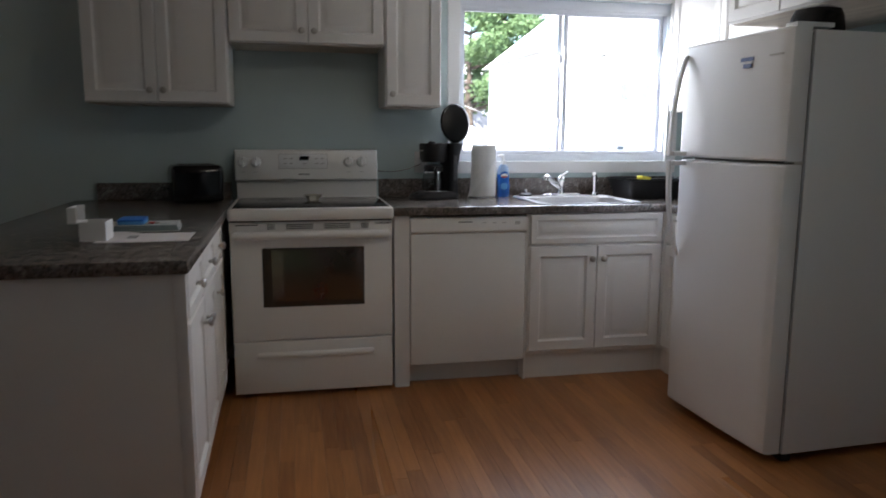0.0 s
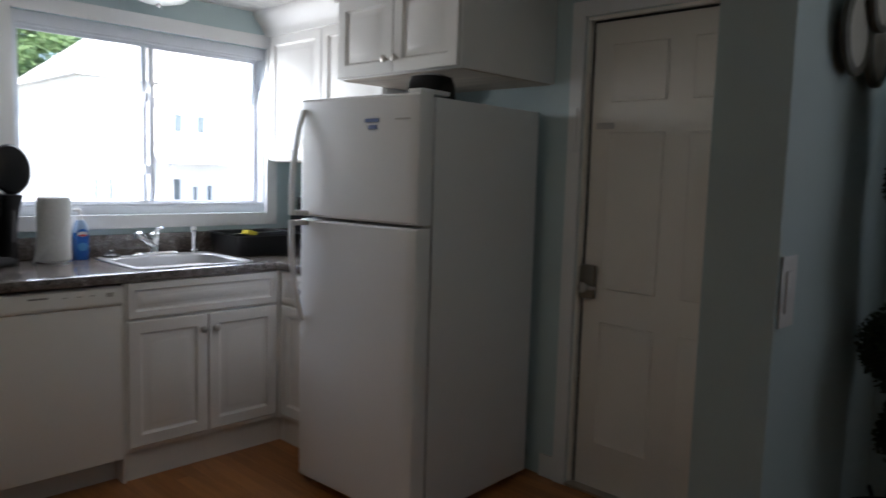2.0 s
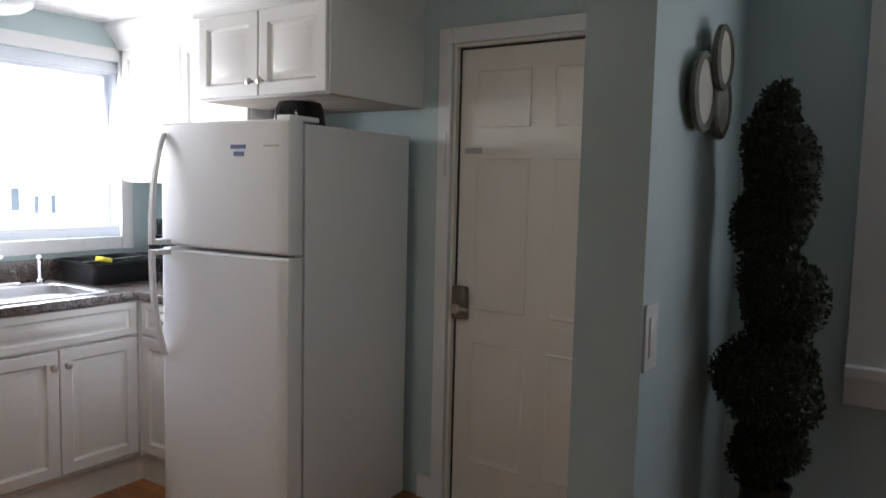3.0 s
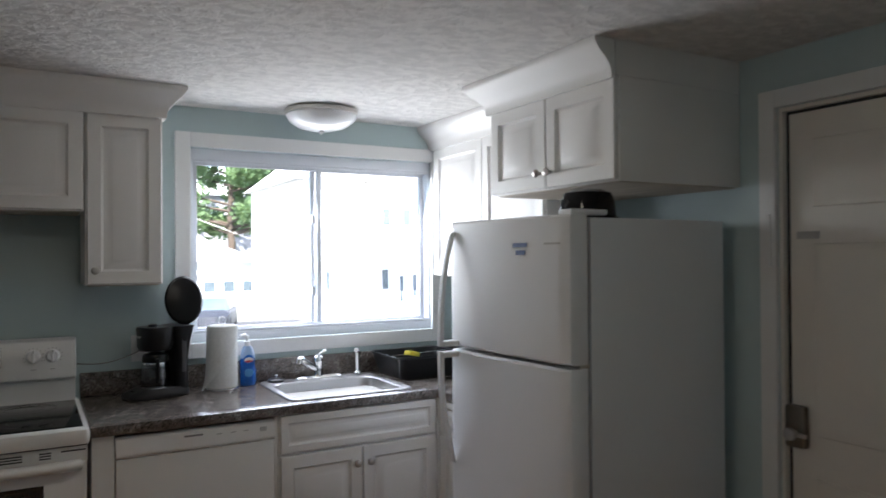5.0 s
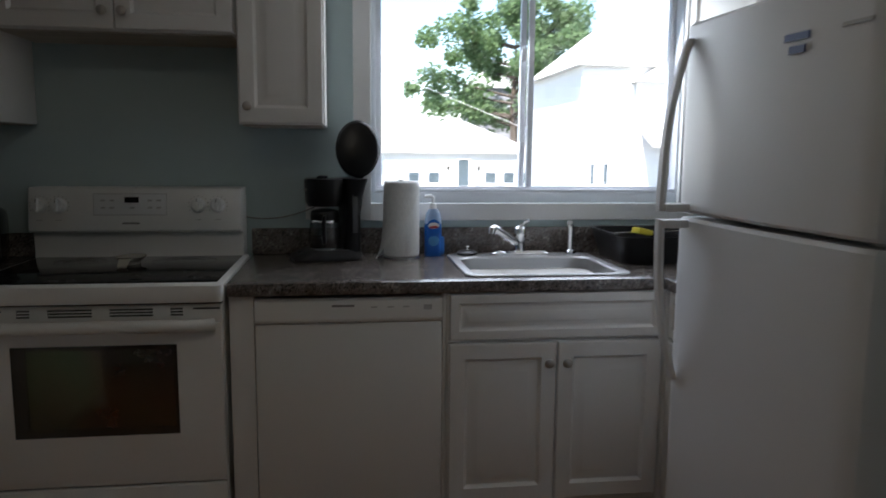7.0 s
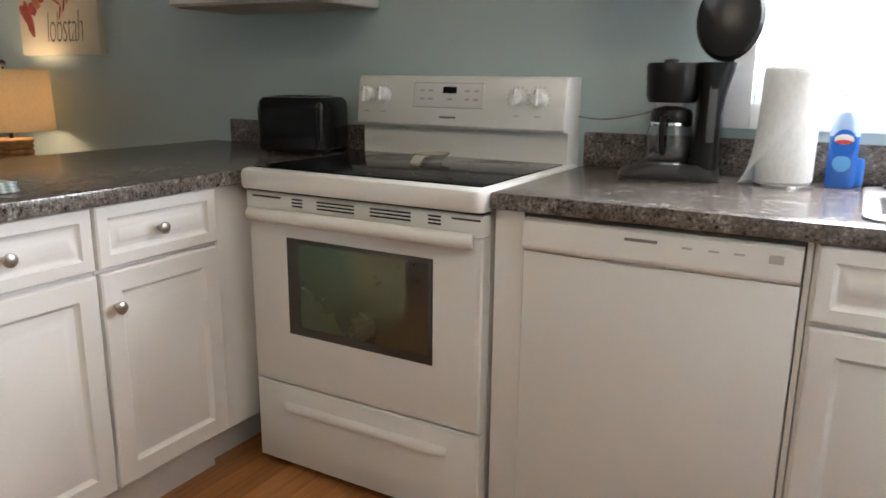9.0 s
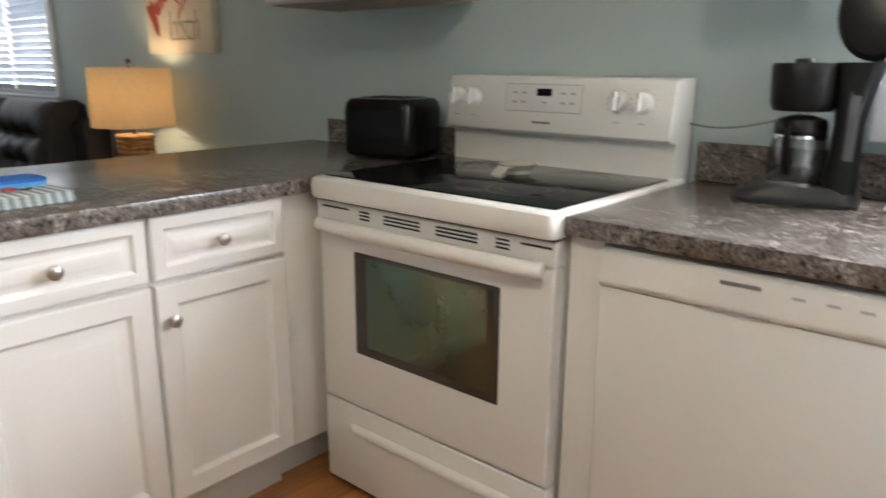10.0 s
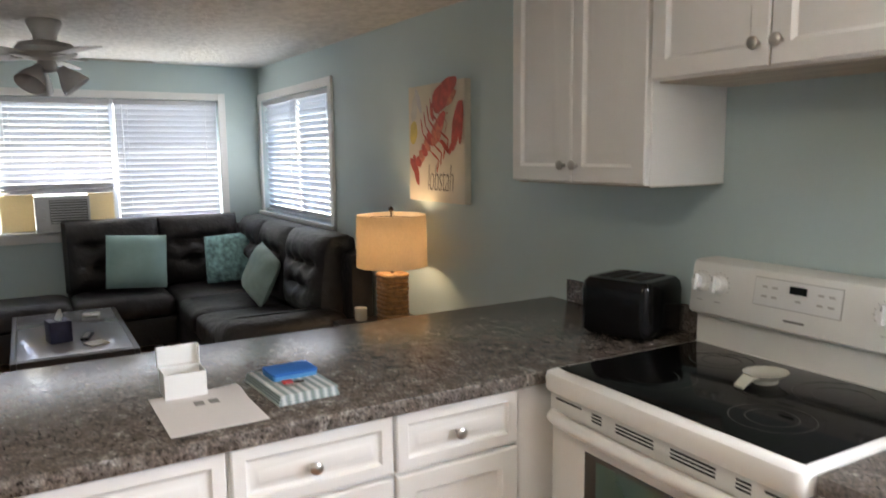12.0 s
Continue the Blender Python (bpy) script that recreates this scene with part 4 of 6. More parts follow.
def coffee_maker():
    cm = thing("coffee_maker", pose(1.074, -0.155, 0.916, 0, 0, -76), "black drip coffee maker with its lid flipped open", "coffee maker")
    part("base", loft(bmesh.new(), [rring(0.164, 0.250, 0.05, 0, 6, 0, -0.020), rring(0.170, 0.256, 0.05, 0.008, 6, 0, -0.020), rring(0.166, 0.246, 0.05, 0.020, 6, 0, -0.016), rring(0.150, 0.190, 0.045, 0.040, 6, 0, 0.004)]), M_DARKGREY, cm)
    part("switch", boxes((-0.014, 0.014, -0.120, -0.100, 0.022, 0.031), b=0.003), M_BLACK_GLOSS, cm)
    part("hot_plate", lathe(bmesh.new(), [(0.060, 0.040), (0.060, 0.044), (0.054, 0.045)], 28, (0, -0.022)), M_CHROME, cm, "bright ring round the hot plate")
    part("column", loft(bmesh.new(), [rring(0.152, 0.066, 0.025, 0.03, 6, 0, 0.066), rring(0.150, 0.056, 0.025, 0.17, 6, 0, 0.070), rring(0.158, 0.072, 0.03, 0.235, 6, 0, 0.074), rring(0.164, 0.096, 0.03, 0.296, 6, 0, 0.078)]), M_BLACK, cm)
    for s in (-1, 1):
        part("water_gauge", boxes((s * 0.0768 - 0.002, s * 0.0768 + 0.002, 0.062, 0.082, 0.100, 0.276), b=0.0015), M_GAUGE, cm, "pale grey water gauge window")
    part("basket_housing", loft(bmesh.new(), [rring(0.132, 0.118, 0.055, 0.196, 6, 0, -0.024), rring(0.150, 0.134, 0.06, 0.212, 6, 0, -0.022), rring(0.158, 0.144, 0.06, 0.288, 6, 0, -0.020), rring(0.150, 0.136, 0.055, 0.295, 6, 0, -0.020)]), M_BLACK, cm)
    part("badge", boxes((-0.02, 0.02, -0.0935, -0.0910, 0.252, 0.259)), M_MARK, cm, smooth=False)
    jug = part("carafe", lathe(bmesh.new(), [(0.048, 0.046), (0.058, 0.053), (0.061, 0.078), (0.059, 0.110), (0.052, 0.142), (0.050, 0.160), (0.047, 0.160), (0.049, 0.141), (0.056, 0.109), (0.058, 0.078), (0.055, 0.055)], 32, (0, -0.022), caps=False), M_JAR, cm, "clear glass carafe")
    part("band", lathe(bmesh.new(), [(0.0515, 0.146), (0.0530, 0.149), (0.0530, 0.168), (0.048, 0.178), (0.020, 0.186)], 28, (0, -0.022)), M_BLACK, jug, "black collar and lid")
    part("metal_ring", lathe(bmesh.new(), [(0.0530, 0.136), (0.0540, 0.139), (0.0530, 0.145)], 28, (0, -0.022), caps=False), M_CHROME, jug)
    part("handle", tube(bmesh.new(), [(0.048, -0.034, 0.160), (0.078, -0.042, 0.160), (0.087, -0.045, 0.138), (0.080, -0.043, 0.088), (0.062, -0.038, 0.068)], 0.0075, 8), M_BLACK, jug)
    # the lid stands up on its hinge at the back
    bm = bmesh.new()
    lathe(bm, [(0.085, -0.010), (0.102, -0.006), (0.106, 0.004), (0.096, 0.014), (0.060, 0.020), (0.012, 0.022)], 32, squash=0.76)
    part("lid", bm, M_BLACK, cm, "oval lid standing open", pose(0.012, 0.100, 0.402, 0, 80, -14))
    part("hinge", boxes((-0.03, 0.03, 0.096, 0.118, 0.280, 0.316), b=0.004), M_BLACK, cm)
    part("shower_head", lathe(bmesh.new(), [(0.02, 0.294), (0.02, 0.303), (0.012, 0.306)], 16, (0, -0.03)), M_DARKGREY, cm)
    out = thing("wall_outlet", pose(1.012, -0.001, 1.105), "white wall outlet above the backsplash", "outlet")
    part("plate", boxes((-0.037, 0.037, -0.007, 0, -0.058, 0.058), b=0.003), M_WHITE, out)
    for z in (-0.026, 0.026):
        part("socket", lathe(bmesh.new(), [(0.017, 0), (0.017, 0.002), (0.014, 0.0025)], 16), M_TRIM, out, "", pose(0, -0.007, z, 90, 0, 0))
    cord = thing("power_cord", pose(0, 0, 0), "thin grey power cord along the wall", "cord")
    pts = arc(lambda s: (0.72 + 0.29 * s, -0.012 - 0.05 * math.sin(3.14 * s), 1.065 - 0.022 * math.sin(3.14 * s) + 0.03 * s), 14)
    part("cable", tube(bmesh.new(), pts, 0.0028, 6), M_DARKMARK, cord)


coffee_maker()


def toaster():
    to = thing("toaster", pose(-0.170, -0.185, 0.916, 0, 0, 195) @ Matrix.Diagonal((0.96, 0.96, 0.97, 1)), "glossy black four-slice toaster on the peninsula worktop", "toaster")
    part("shell", loft(bmesh.new(), [rring(0.235, 0.225, 0.03, 0.008), rring(0.255, 0.245, 0.035, 0.018), rring(0.258, 0.248, 0.035, 0.150), rring(0.250, 0.240, 0.035, 0.176), rring(0.225, 0.215, 0.03, 0.190), rring(0.18, 0.17, 0.02, 0.1925)]), M_BLACK_GLOSS, to)
    for x in (-0.068, -0.026, 0.026, 0.068):
        part("slot", boxes((x - 0.014, x + 0.014, -0.075, 0.075, 0.1915, 0.1945), b=0.001), M_GAP, to, "open bread slot")
    for x in (-0.055, 0.055):
        part("lever", boxes((x - 0.02, x + 0.02, -0.145, -0.124, 0.12, 0.134), b=0.004), M_BLACK, to)
        part("dial", lathe(bmesh.new(), [(0.014, 0), (0.013, 0.012), (0.006, 0.014)], 14), M_BLACK, to, "", pose(x, -0.1235, 0.06, 90, 0, 0))
    for x in (-0.09, 0.09):
        for y in (-0.09, 0.09):
            part("foot", lathe(bmesh.new(), [(0.012, 0), (0.012, 0.0085)], 10, (x, y)), M_BLACK, to)
    sr = thing("spoon_rest", pose(0.408, -0.300, 0.9265, 0, 0, 84), "cream ceramic spoon rest on the cooktop", "spoon rest")
    bm = bmesh.new()
    prof = [(0.034, 0.0), (0.036, 0.010), (0.056, 0.022), (0.0605, 0.027), (0.057, 0.027), (0.044, 0.021), (0.01, 0.019)]
    lathe(bm, prof, 28, squash=0.8)
    part("bowl", bm, M_CERAMICWHITE, sr)
    part("handle", loft(bmesh.new(), [[(x, y - w, z), (x, y + w, z), (x, y + w, z + 0.005), (x, y - w, z + 0.005)] for x, y, w, z in ((-0.045, 0, 0.024, 0.020), (-0.062, -0.002, 0.018, 0.019), (-0.080, -0.004, 0.016, 0.010), (-0.094, -0.005, 0.015, 0.0005))]), M_CERAMICWHITE, sr)


toaster()


def peninsula_clutter():
    sh = thing("paper_sheet", pose(-0.158, -1.528, 0.9155, 0, 0, 1), "white printed sheet of paper lying flat", "paper")
    bm, rows, top, low = bmesh.new(), [], 0.0022, 0.0008
    for i in range(11):
        x, lift = -0.14 + 0.028 * i, 0.004 * (1 + math.sin(i * 1.1)) * (i < 4)
        rows.append([(x, -0.105, low), (x, 0.06, low), (x, 0.105, low + lift), (x, 0.105, top + lift), (x, 0.06, top), (x, -0.105, top)])
    loft(bm, rows)
    part("sheet", bm, M_SHEET, sh)
    for y in (-0.018, 0.016):
        part("print", boxes((-0.060, -0.030, y, y + 0.022, 0.0026, 0.0034)), M_DARKMARK, sh, smooth=False)
    bx = thing("gift_box", pose(-0.304, -1.552, 0.9178, 0, 0, 0), "small white cardboard box with its lid open", "box")
    w, d, h, t = 0.078, 0.098, 0.060, 0.002
    part("tray", boxes((-w / 2, w / 2, -d / 2, d / 2, 0, t), (-w / 2, -w / 2 + t, -d / 2, d / 2, t, h), (w / 2 - t, w / 2, -d / 2, d / 2, t, h), (-w / 2 + t, w / 2 - t, -d / 2, -d / 2 + t, t, h), (-w / 2 + t, w / 2 - t, d / 2 - t, d / 2, t, h)), M_WHITE, bx, smooth=False)
    part("lid", boxes((-w / 2 - 0.030, -w / 2 - 0.028, -d / 2 - 0.002, d / 2 + 0.002, h - 0.004, h + 0.046), (-w / 2 - 0.028, -w / 2 - 0.004, -d / 2 - 0.002, -d / 2, h - 0.004, h + 0.046), (-w / 2 - 0.028, -w / 2 - 0.004, d / 2, d / 2 + 0.002, h - 0.004, h + 0.046), (-w / 2 - 0.028, -w / 2 - 0.001, -d / 2, d / 2, h - 0.004, h - 0.002)), M_WHITE, bx, smooth=False)
    # folded striped towel
    tw = thing("dish_towel", pose(-0.205, -1.312, 0.9155, 0, 0, 4), "folded dish towel with blue and white stripes", "towel")
    m2, t2, b2 = nodes_of("striped_cotton")
    wv = t2.nodes.new("ShaderNodeTexWave")
    wv.bands_direction = "Y"
    wv.inputs["Scale"].default_value, wv.inputs["Distortion"].default_value, wv.inputs["Detail"].default_value = 15.0, 0.4, 1.0
    co = t2.nodes.new("ShaderNodeTexCoord")
    t2.links.new(co.outputs["Object"], wv.inputs["Vector"])
    rp = ramp_node(t2, wv.outputs["Fac"], ((0.25, (0.60, 0.62, 0.62)), (0.42, (0.10, 0.20, 0.30)), (0.58, (0.58, 0.60, 0.56)), (0.78, (0.24, 0.30, 0.30))))
    t2.links.new(rp.outputs["Color"], b2.inputs["Base Color"])
    b2.inputs["Roughness"].default_value = 0.95
    weave = noise_node(t2, 500, 3)
    bump_node(t2, b2, weave.outputs["Fac"], 0.4, 0.001)
    for k in range(4):
        z = 0.0005 + k * 0.0058
        bm = boxes((-0.120 + 0.003 * (k % 2), 0.120 - 0.002 * k, -0.078 + 0.002 * k, 0.078 - 0.0015 * (k % 3), z, z + 0.0056), b=0.0026)
        part("fold", bm, m2, tw)
    sp = thing("sponge_cloth", pose(-0.245, -1.300, 0.9395, 0, 0, 3), "blue sponge pack lying on the towel", "sponge")
    part("top_layer", loft(bmesh.new(), [rring(0.085, 0.116, 0.008, 0.0102), rring(0.089, 0.120, 0.01, 0.013), rring(0.088, 0.119, 0.01, 0.017), rring(0.080, 0.11, 0.01, 0.0185)]), M_BLUESPONGE, sp)
    part("base_layer", loft(bmesh.new(), [rring(0.086, 0.116, 0.008, 0.0), rring(0.088, 0.118, 0.01, 0.004), rring(0.088, 0.118, 0.01, 0.010)]), M_BLUELIGHT, sp, "lighter blue layer")
    kr = thing("key_ring", pose(-0.175, -1.318, 0.9388), "small dark keys lying on the towel", "keys")
    part("fob", boxes((-0.012, 0.008, -0.024, 0.002, 0.0005, 0.007), b=0.003), M_RED, kr)
    part("key", boxes((-0.004, 0.008, 0.004, 0.03, 0.0005, 0.003), b=0.001), M_BRONZE, kr)
    part("ring", lathe(bmesh.new(), [(0.011, 0.0005), (0.0125, 0.002), (0.011, 0.0035), (0.0095, 0.002), (0.011, 0.0005)], 20, (0.014, -0.008), caps=False), M_NICKEL, kr)
    cv = thing("wall_outlet_cover", pose(-0.585, -0.0245, 0.948), "small pale outlet set in the backsplash", "outlet")
    part("plate", boxes((-0.022, 0.022, -0.006, 0, -0.018, 0.018), b=0.002), M_WHITE, cv)


peninsula_clutter()

# bowl on the fridge
bw = thing("baking_pan", pose(2.205, -1.600, 1.6225, 0, 0, 4), "black upturned roasting pan on top of the fridge", "pan")
part("shell", loft(bmesh.new(), [rring(0.175, 0.165, 0.04, 0.0), rring(0.175, 0.165, 0.04, 0.006), rring(0.165, 0.155, 0.045, 0.010), rring(0.160, 0.15, 0.05, 0.062), rring(0.145, 0.135, 0.05, 0.088), rring(0.10, 0.09, 0.04, 0.098)]), M_BLACK_GLOSS, bw)
part("handle", tube(bmesh.new(), [(-0.086, -0.04, 0.004), (-0.106, -0.035, 0.010), (-0.108, 0.0, 0.012), (-0.106, 0.035, 0.010), (-0.086, 0.04, 0.004)], 0.006, 8), M_BLACK, bw)


# ---------------------------------------------------------------- ceiling lamps
def ceiling_lamp(m, bowl_mat, label):
    cl = thing("ceiling_lamp", m, label, "ceiling lamp", "flush ceiling lamps")
    part("pan", lathe(bmesh.new(), [(0.150, 0.0), (0.168, -0.006), (0.170, -0.022), (0.160, -0.026)], 40), M_NICKEL, cl, "thin metal rim")
    part("bowl", lathe(bmesh.new(), [(0.163, -0.022), (0.166, -0.030), (0.150, -0.058), (0.115, -0.082), (0.065, -0.096), (0.012, -0.101)], 40), bowl_mat, cl, "ribbed white glass bowl")
    part("finial", lathe(bmesh.new(), [(0.010, -0.100), (0.012, -0.106), (0.008, -0.114), (0.002, -0.117)], 14), bowl_mat, cl)
    return cl


M_BOWL_OFF = plain("frosted_white_glass", (0.80, 0.80, 0.80), 0.15, var=0.05, scale=14)
M_BOWL_ON = glowing("lit_frosted_glass", (1.0, 0.90, 0.70), 1.6)
ceiling_lamp(pose(1.785, -0.215, CEIL - 0.001), M_BOWL_OFF, "unlit white glass dome lamp on the ceiling")
ceiling_lamp(pose(0.930, -1.930, CEIL - 0.001) @ Matrix.Diagonal((1.12, 1.12, 1.0, 1)), M_BOWL_ON, "large lit white glass dome lamp on the ceiling")


# ---------------------------------------------------------------- partition wall: switch, plaques, topiary
sw = thing("light_switch", pose(1.408, -3.191, 1.185), "white light switch on the partition wall", "switch")
part("plate", boxes((-0.030, 0.030, -0.004, 0, -0.055, 0.055), b=0.0015), M_TRIM, sw)
part("toggle", boxes((-0.016, 0.016, -0.007, -0.0035, -0.033, 0.033), b=0.0015), M_TRIM, sw)

pl = thing("wall_plaques", pose(1.672, -3.191, 1.605), "cluster of round cream wall plaques with dark rims", "wall decor")
for x, z, r, y in ((-0.085, -0.008, 0.070, -0.022), (-0.005, 0.062, 0.060, -0.034), (0.045, -0.018, 0.066, -0.022)):
    pq = part("rim", lathe(bmesh.new(), [(r * 0.9, 0), (r, 0.003), (r, 0.012), (r * 0.86, 0.016), (r * 0.80, 0.010)], 32), M_GREENRIM, pl, "dark weathered rim", pose(x, y + 0.012, z, 90, 0, 0))
    part("face", lathe(bmesh.new(), [(r * 0.81, 0.008), (r * 0.80, 0.0105), (r * 0.1, 0.012)], 32), M_CREAM, pq, "cream disc")
part("back_bar", boxes((-0.10, 0.10, -0.012, 0, -0.02, 0.02)), M_GREENRIM, pl)

M_LEAF = plain("dark_box_leaf", (0.030, 0.050, 0.018), 0.55, var=0.5, scale=60)
M_CORE = plain("dark_core_green", (0.016, 0.022, 0.010), 0.9, var=0.5, scale=70, bump=0.8, bscale=120, dist=0.01)
M_POT = plain("dark_urn", (0.018, 0.016, 0.015), 0.6, var=0.2, bump=0.1)


def topiary():
    tp = thing("spiral_topiary", pose(1.775, -3.322, FLOOR), "dark green artificial spiral topiary in a wire stand", "topiary")
    rng = random.Random(7)
    # wire stand
    for z, r in ((0.70, 0.125), (0.30, 0.105), (0.03, 0.135)):
        ring = [(r * math.cos(2 * math.pi * k / 28), r * math.sin(2 * math.pi * k / 28), z) for k in range(29)]
        part("stand_ring", tube(bmesh.new(), ring, 0.004, 6), M_BLACK, tp)
    for k in range(4):
        a = radians(45 + 90 * k)
        c, s = math.cos(a), math.sin(a)
        part("stand_leg", tube(bmesh.new(), [(0.145 * c, 0.145 * s, 0.003), (0.135 * c, 0.135 * s, 0.03), (0.105 * c, 0.105 * s, 0.30), (0.125 * c, 0.125 * s, 0.70), (0.14 * c, 0.14 * s, 0.72)], 0.004, 6), M_BLACK, tp)
    part("stand_floor", lathe(bmesh.new(), [(0.106, 0.296), (0.106, 0.304)], 24), M_BLACK, tp)
    part("urn", lathe(bmesh.new(), [(0.055, 0.305), (0.07, 0.33), (0.05, 0.38), (0.036, 0.60), (0.034, 0.70), (0.042, 0.735), (0.050, 0.75), (0.046, 0.80), (0.050, 0.815), (0.044, 0.815), (0.040, 0.80)], 28), M_POT, tp)
    part("stem", tube(bmesh.new(), [(0, 0, 0.70), (0.01, 0, 0.9), (-0.008, 0.004, 1.2), (0, 0, 1.5)], 0.012, 8), M_POT, tp)
    bm = bmesh.new()

    def leaf(p, nrm):
        side = nrm.cross(Vector((rng.uniform(-1, 1), rng.uniform(-1, 1), rng.uniform(-1, 1)))).normalized()
        up = (nrm * rng.uniform(0.5, 1.1) + side.cross(nrm) * rng.uniform(-0.6, 0.8)).normalized()
        ln, wd = rng.uniform(0.006, 0.011), rng.uniform(0.0025, 0.0045)
        bm.faces.new([bm.verts.new(q) for q in (p, p + up * ln * 0.5 + side * wd, p + up * ln, p + up * ln * 0.5 - side * wd)])
    # lumps of the clipped spiral, each a little to one side of the stem
    lumps = [(-0.008, 0.006, 0.885, 0.070, 0.068), (0.0, 0.0, 1.025, 0.098, 0.098), (0.002, 0.0, 1.195, 0.078, 0.098), (-0.012, 0.012, 1.350, 0.070, 0.100), (-0.014, 0.016, 1.455, 0.066, 0.095), (-0.012, 0.014, 1.545, 0.036, 0.055)]
    for cx, cy, cz, r, hh in lumps:
        for _ in range(int(48000 * r * hh * 6)):
            u, a = rng.uniform(-1, 1), rng.uniform(0, 2 * math.pi)
            k = math.sqrt(1 - u * u)
            nrm = Vector((k * math.cos(a), k * math.sin(a), u))
            swirl = 1 + 0.16 * math.sin(a + cz * 24 + u * 2.5)
            q = rng.uniform(0.90, 1.02) * swirl
            leaf(Vector((cx + nrm.x * r * q, cy + nrm.y * r * q, cz + nrm.z * hh * q)), nrm)
    part("foliage", bm, M_LEAF, tp, "dense small dark leaves", smooth=False)
    # dark solid core added behind the leaves; its colour stands for shade between them
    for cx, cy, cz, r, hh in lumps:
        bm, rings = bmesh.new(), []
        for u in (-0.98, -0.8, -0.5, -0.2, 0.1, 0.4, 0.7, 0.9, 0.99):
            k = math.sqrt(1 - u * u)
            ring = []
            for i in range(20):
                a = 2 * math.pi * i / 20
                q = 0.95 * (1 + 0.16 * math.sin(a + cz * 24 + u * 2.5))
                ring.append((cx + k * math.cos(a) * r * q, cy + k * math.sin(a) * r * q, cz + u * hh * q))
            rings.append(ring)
        part("shade_core", loft(bm, rings), M_CORE, tp)


topiary()


# ---------------------------------------------------------------- blinds and the other windows
M_SLAT = translucent("white_blind_slat", (0.60, 0.61, 0.64), 0.06, 0.5)
M_CORD = plain("blind_cord", (0.70, 0.70, 0.70), 0.8)


def blind(m, w, h, tilt, label):
    bl = thing("window_blind", m, label, "blind", "white slatted blinds")
    part("head_rail", boxes((0, w, -0.028, 0.028, h - 0.04, h), b=0.003), M_SLAT, bl)
    n = int((h - 0.07) / 0.043)
    bm = bmesh.new()
    loft(bm, [[(x, y, 0.004 * (1 - (y / 0.025) ** 2) + dz) for y in (-0.025, -0.012, 0, 0.012, 0.025)] + [(x, y, 0.004 * (1 - (y / 0.025) ** 2) - 0.0025 + dz) for y in (0.025, 0.012, 0, -0.012, -0.025)] for x, dz in ((0.004, 0), (w - 0.004, 0))])
    me = mesh("slat", bm, M_SLAT)
    for i in range(n):
        ob = new("slat", me)
        ob.parent = bl
        ob.matrix_basis = pose(0, 0, 0.035 + i * (h - 0.085) / (n - 1), tilt, 0, 0)
    part("bottom_rail", boxes((0.002, w - 0.002, -0.024, 0.024, 0.0, 0.016), b=0.003), M_SLAT, bl)
    for x in (0.12 * w, 0.88 * w):
        part("ladder_cord", tube(bmesh.new(), [(x, -0.028, 0.008), (x, -0.028, h - 0.02)], 0.0016, 5), M_CORD, bl)
    part("tilt_wand", tube(bmesh.new(), [(0.07 * w, -0.036, h * 0.45), (0.07 * w, -0.034, h - 0.03)], 0.004, 6), M_CORD, bl)
    return bl


def plain_window(name, axis, face, u0, u1, z0, z1, splits, label):
    """A fixed vinyl window deep in a wall's opening, with posts at the splits."""
    win = thing(name, pose(0, 0, 0), label, "window")
    win["kind"] = "structure"
    f = 0.04

    def bar(a, c, d, e):
        r = (a, c, face - 0.02, face + 0.02) if axis == "x" else (face - 0.02, face + 0.02, a, c)
        return (*r, d, e)
    part("window_frame", boxes(bar(u0, u1, z0, z0 + f), bar(u0, u1, z1 - f, z1), bar(u0, u0 + f, z0 + f, z1 - f), bar(u1 - f, u1, z0 + f, z1 - f), b=0.002), M_VINYL, win)
    edges = [u0 + f, *splits, u1 - f]
    for s in splits:
        part("post", boxes(bar(s - 0.022, s + 0.022, z0 + f, z1 - f), b=0.002), M_VINYL, win)
    for a, c in zip(edges, edges[1:]):
        r = (a + 0.02, c - 0.02, face - 0.003, face + 0.003) if axis == "x" else (face - 0.003, face + 0.003, a + 0.02, c - 0.02)
        pane = part("pane", boxes((*r, z0 + f, z1 - f)), M_GLASS, win, "clear glass pane", smooth=False)
        pane.visible_shadow = False
    return win


plain_window("window_2", "x", 0.09, LN[0], LN[1], LN[2], LN[3], [-4.03], "white window behind the sofa on the lobster wall")
plain_window("window_3", "y", WEST - 0.09, LW[0], LW[1], LW[2], LW[3], [-2.03, -1.205], "wide white living room window")
plain_window("window_4", "y", 2.09, EW[0], EW[1], EW[2], EW[3], [-4.13], "white window beside the topiary")
casing("trim_window_living_north", "x", 0, -1, LN[0], LN[1], LN[2], LN[3], 0.06, "white painted boards round the window", True)
casing("trim_window_living_west", "y", WEST, 1, LW[0], LW[1], LW[2], LW[3], 0.06, "white painted boards round the wide window", True)
casing("trim_window_dining", "y", 2.0, -1, EW[0], EW[1], EW[2], EW[3], 0.075, "white painted boards round the window", True)
NB = "lowered white slatted blind with slats half open"
blind(pose(LN[0] + 0.01, 0.035, LN[2] + 0.025), 0.835, 0.945, -50, NB)
blind(pose(-4.020, 0.035, LN[2] + 0.025), 0.775, 0.945, -50, NB)
blind(pose(WEST - 0.035, -1.185, LW[2] + 0.03, 0, 0, 90), 0.815, 1.03, -60, NB)
blind(pose(WEST - 0.035, -2.02, 1.235, 0, 0, 90), 0.805, 0.725, -57, "white slatted blind half raised above the air conditioner")
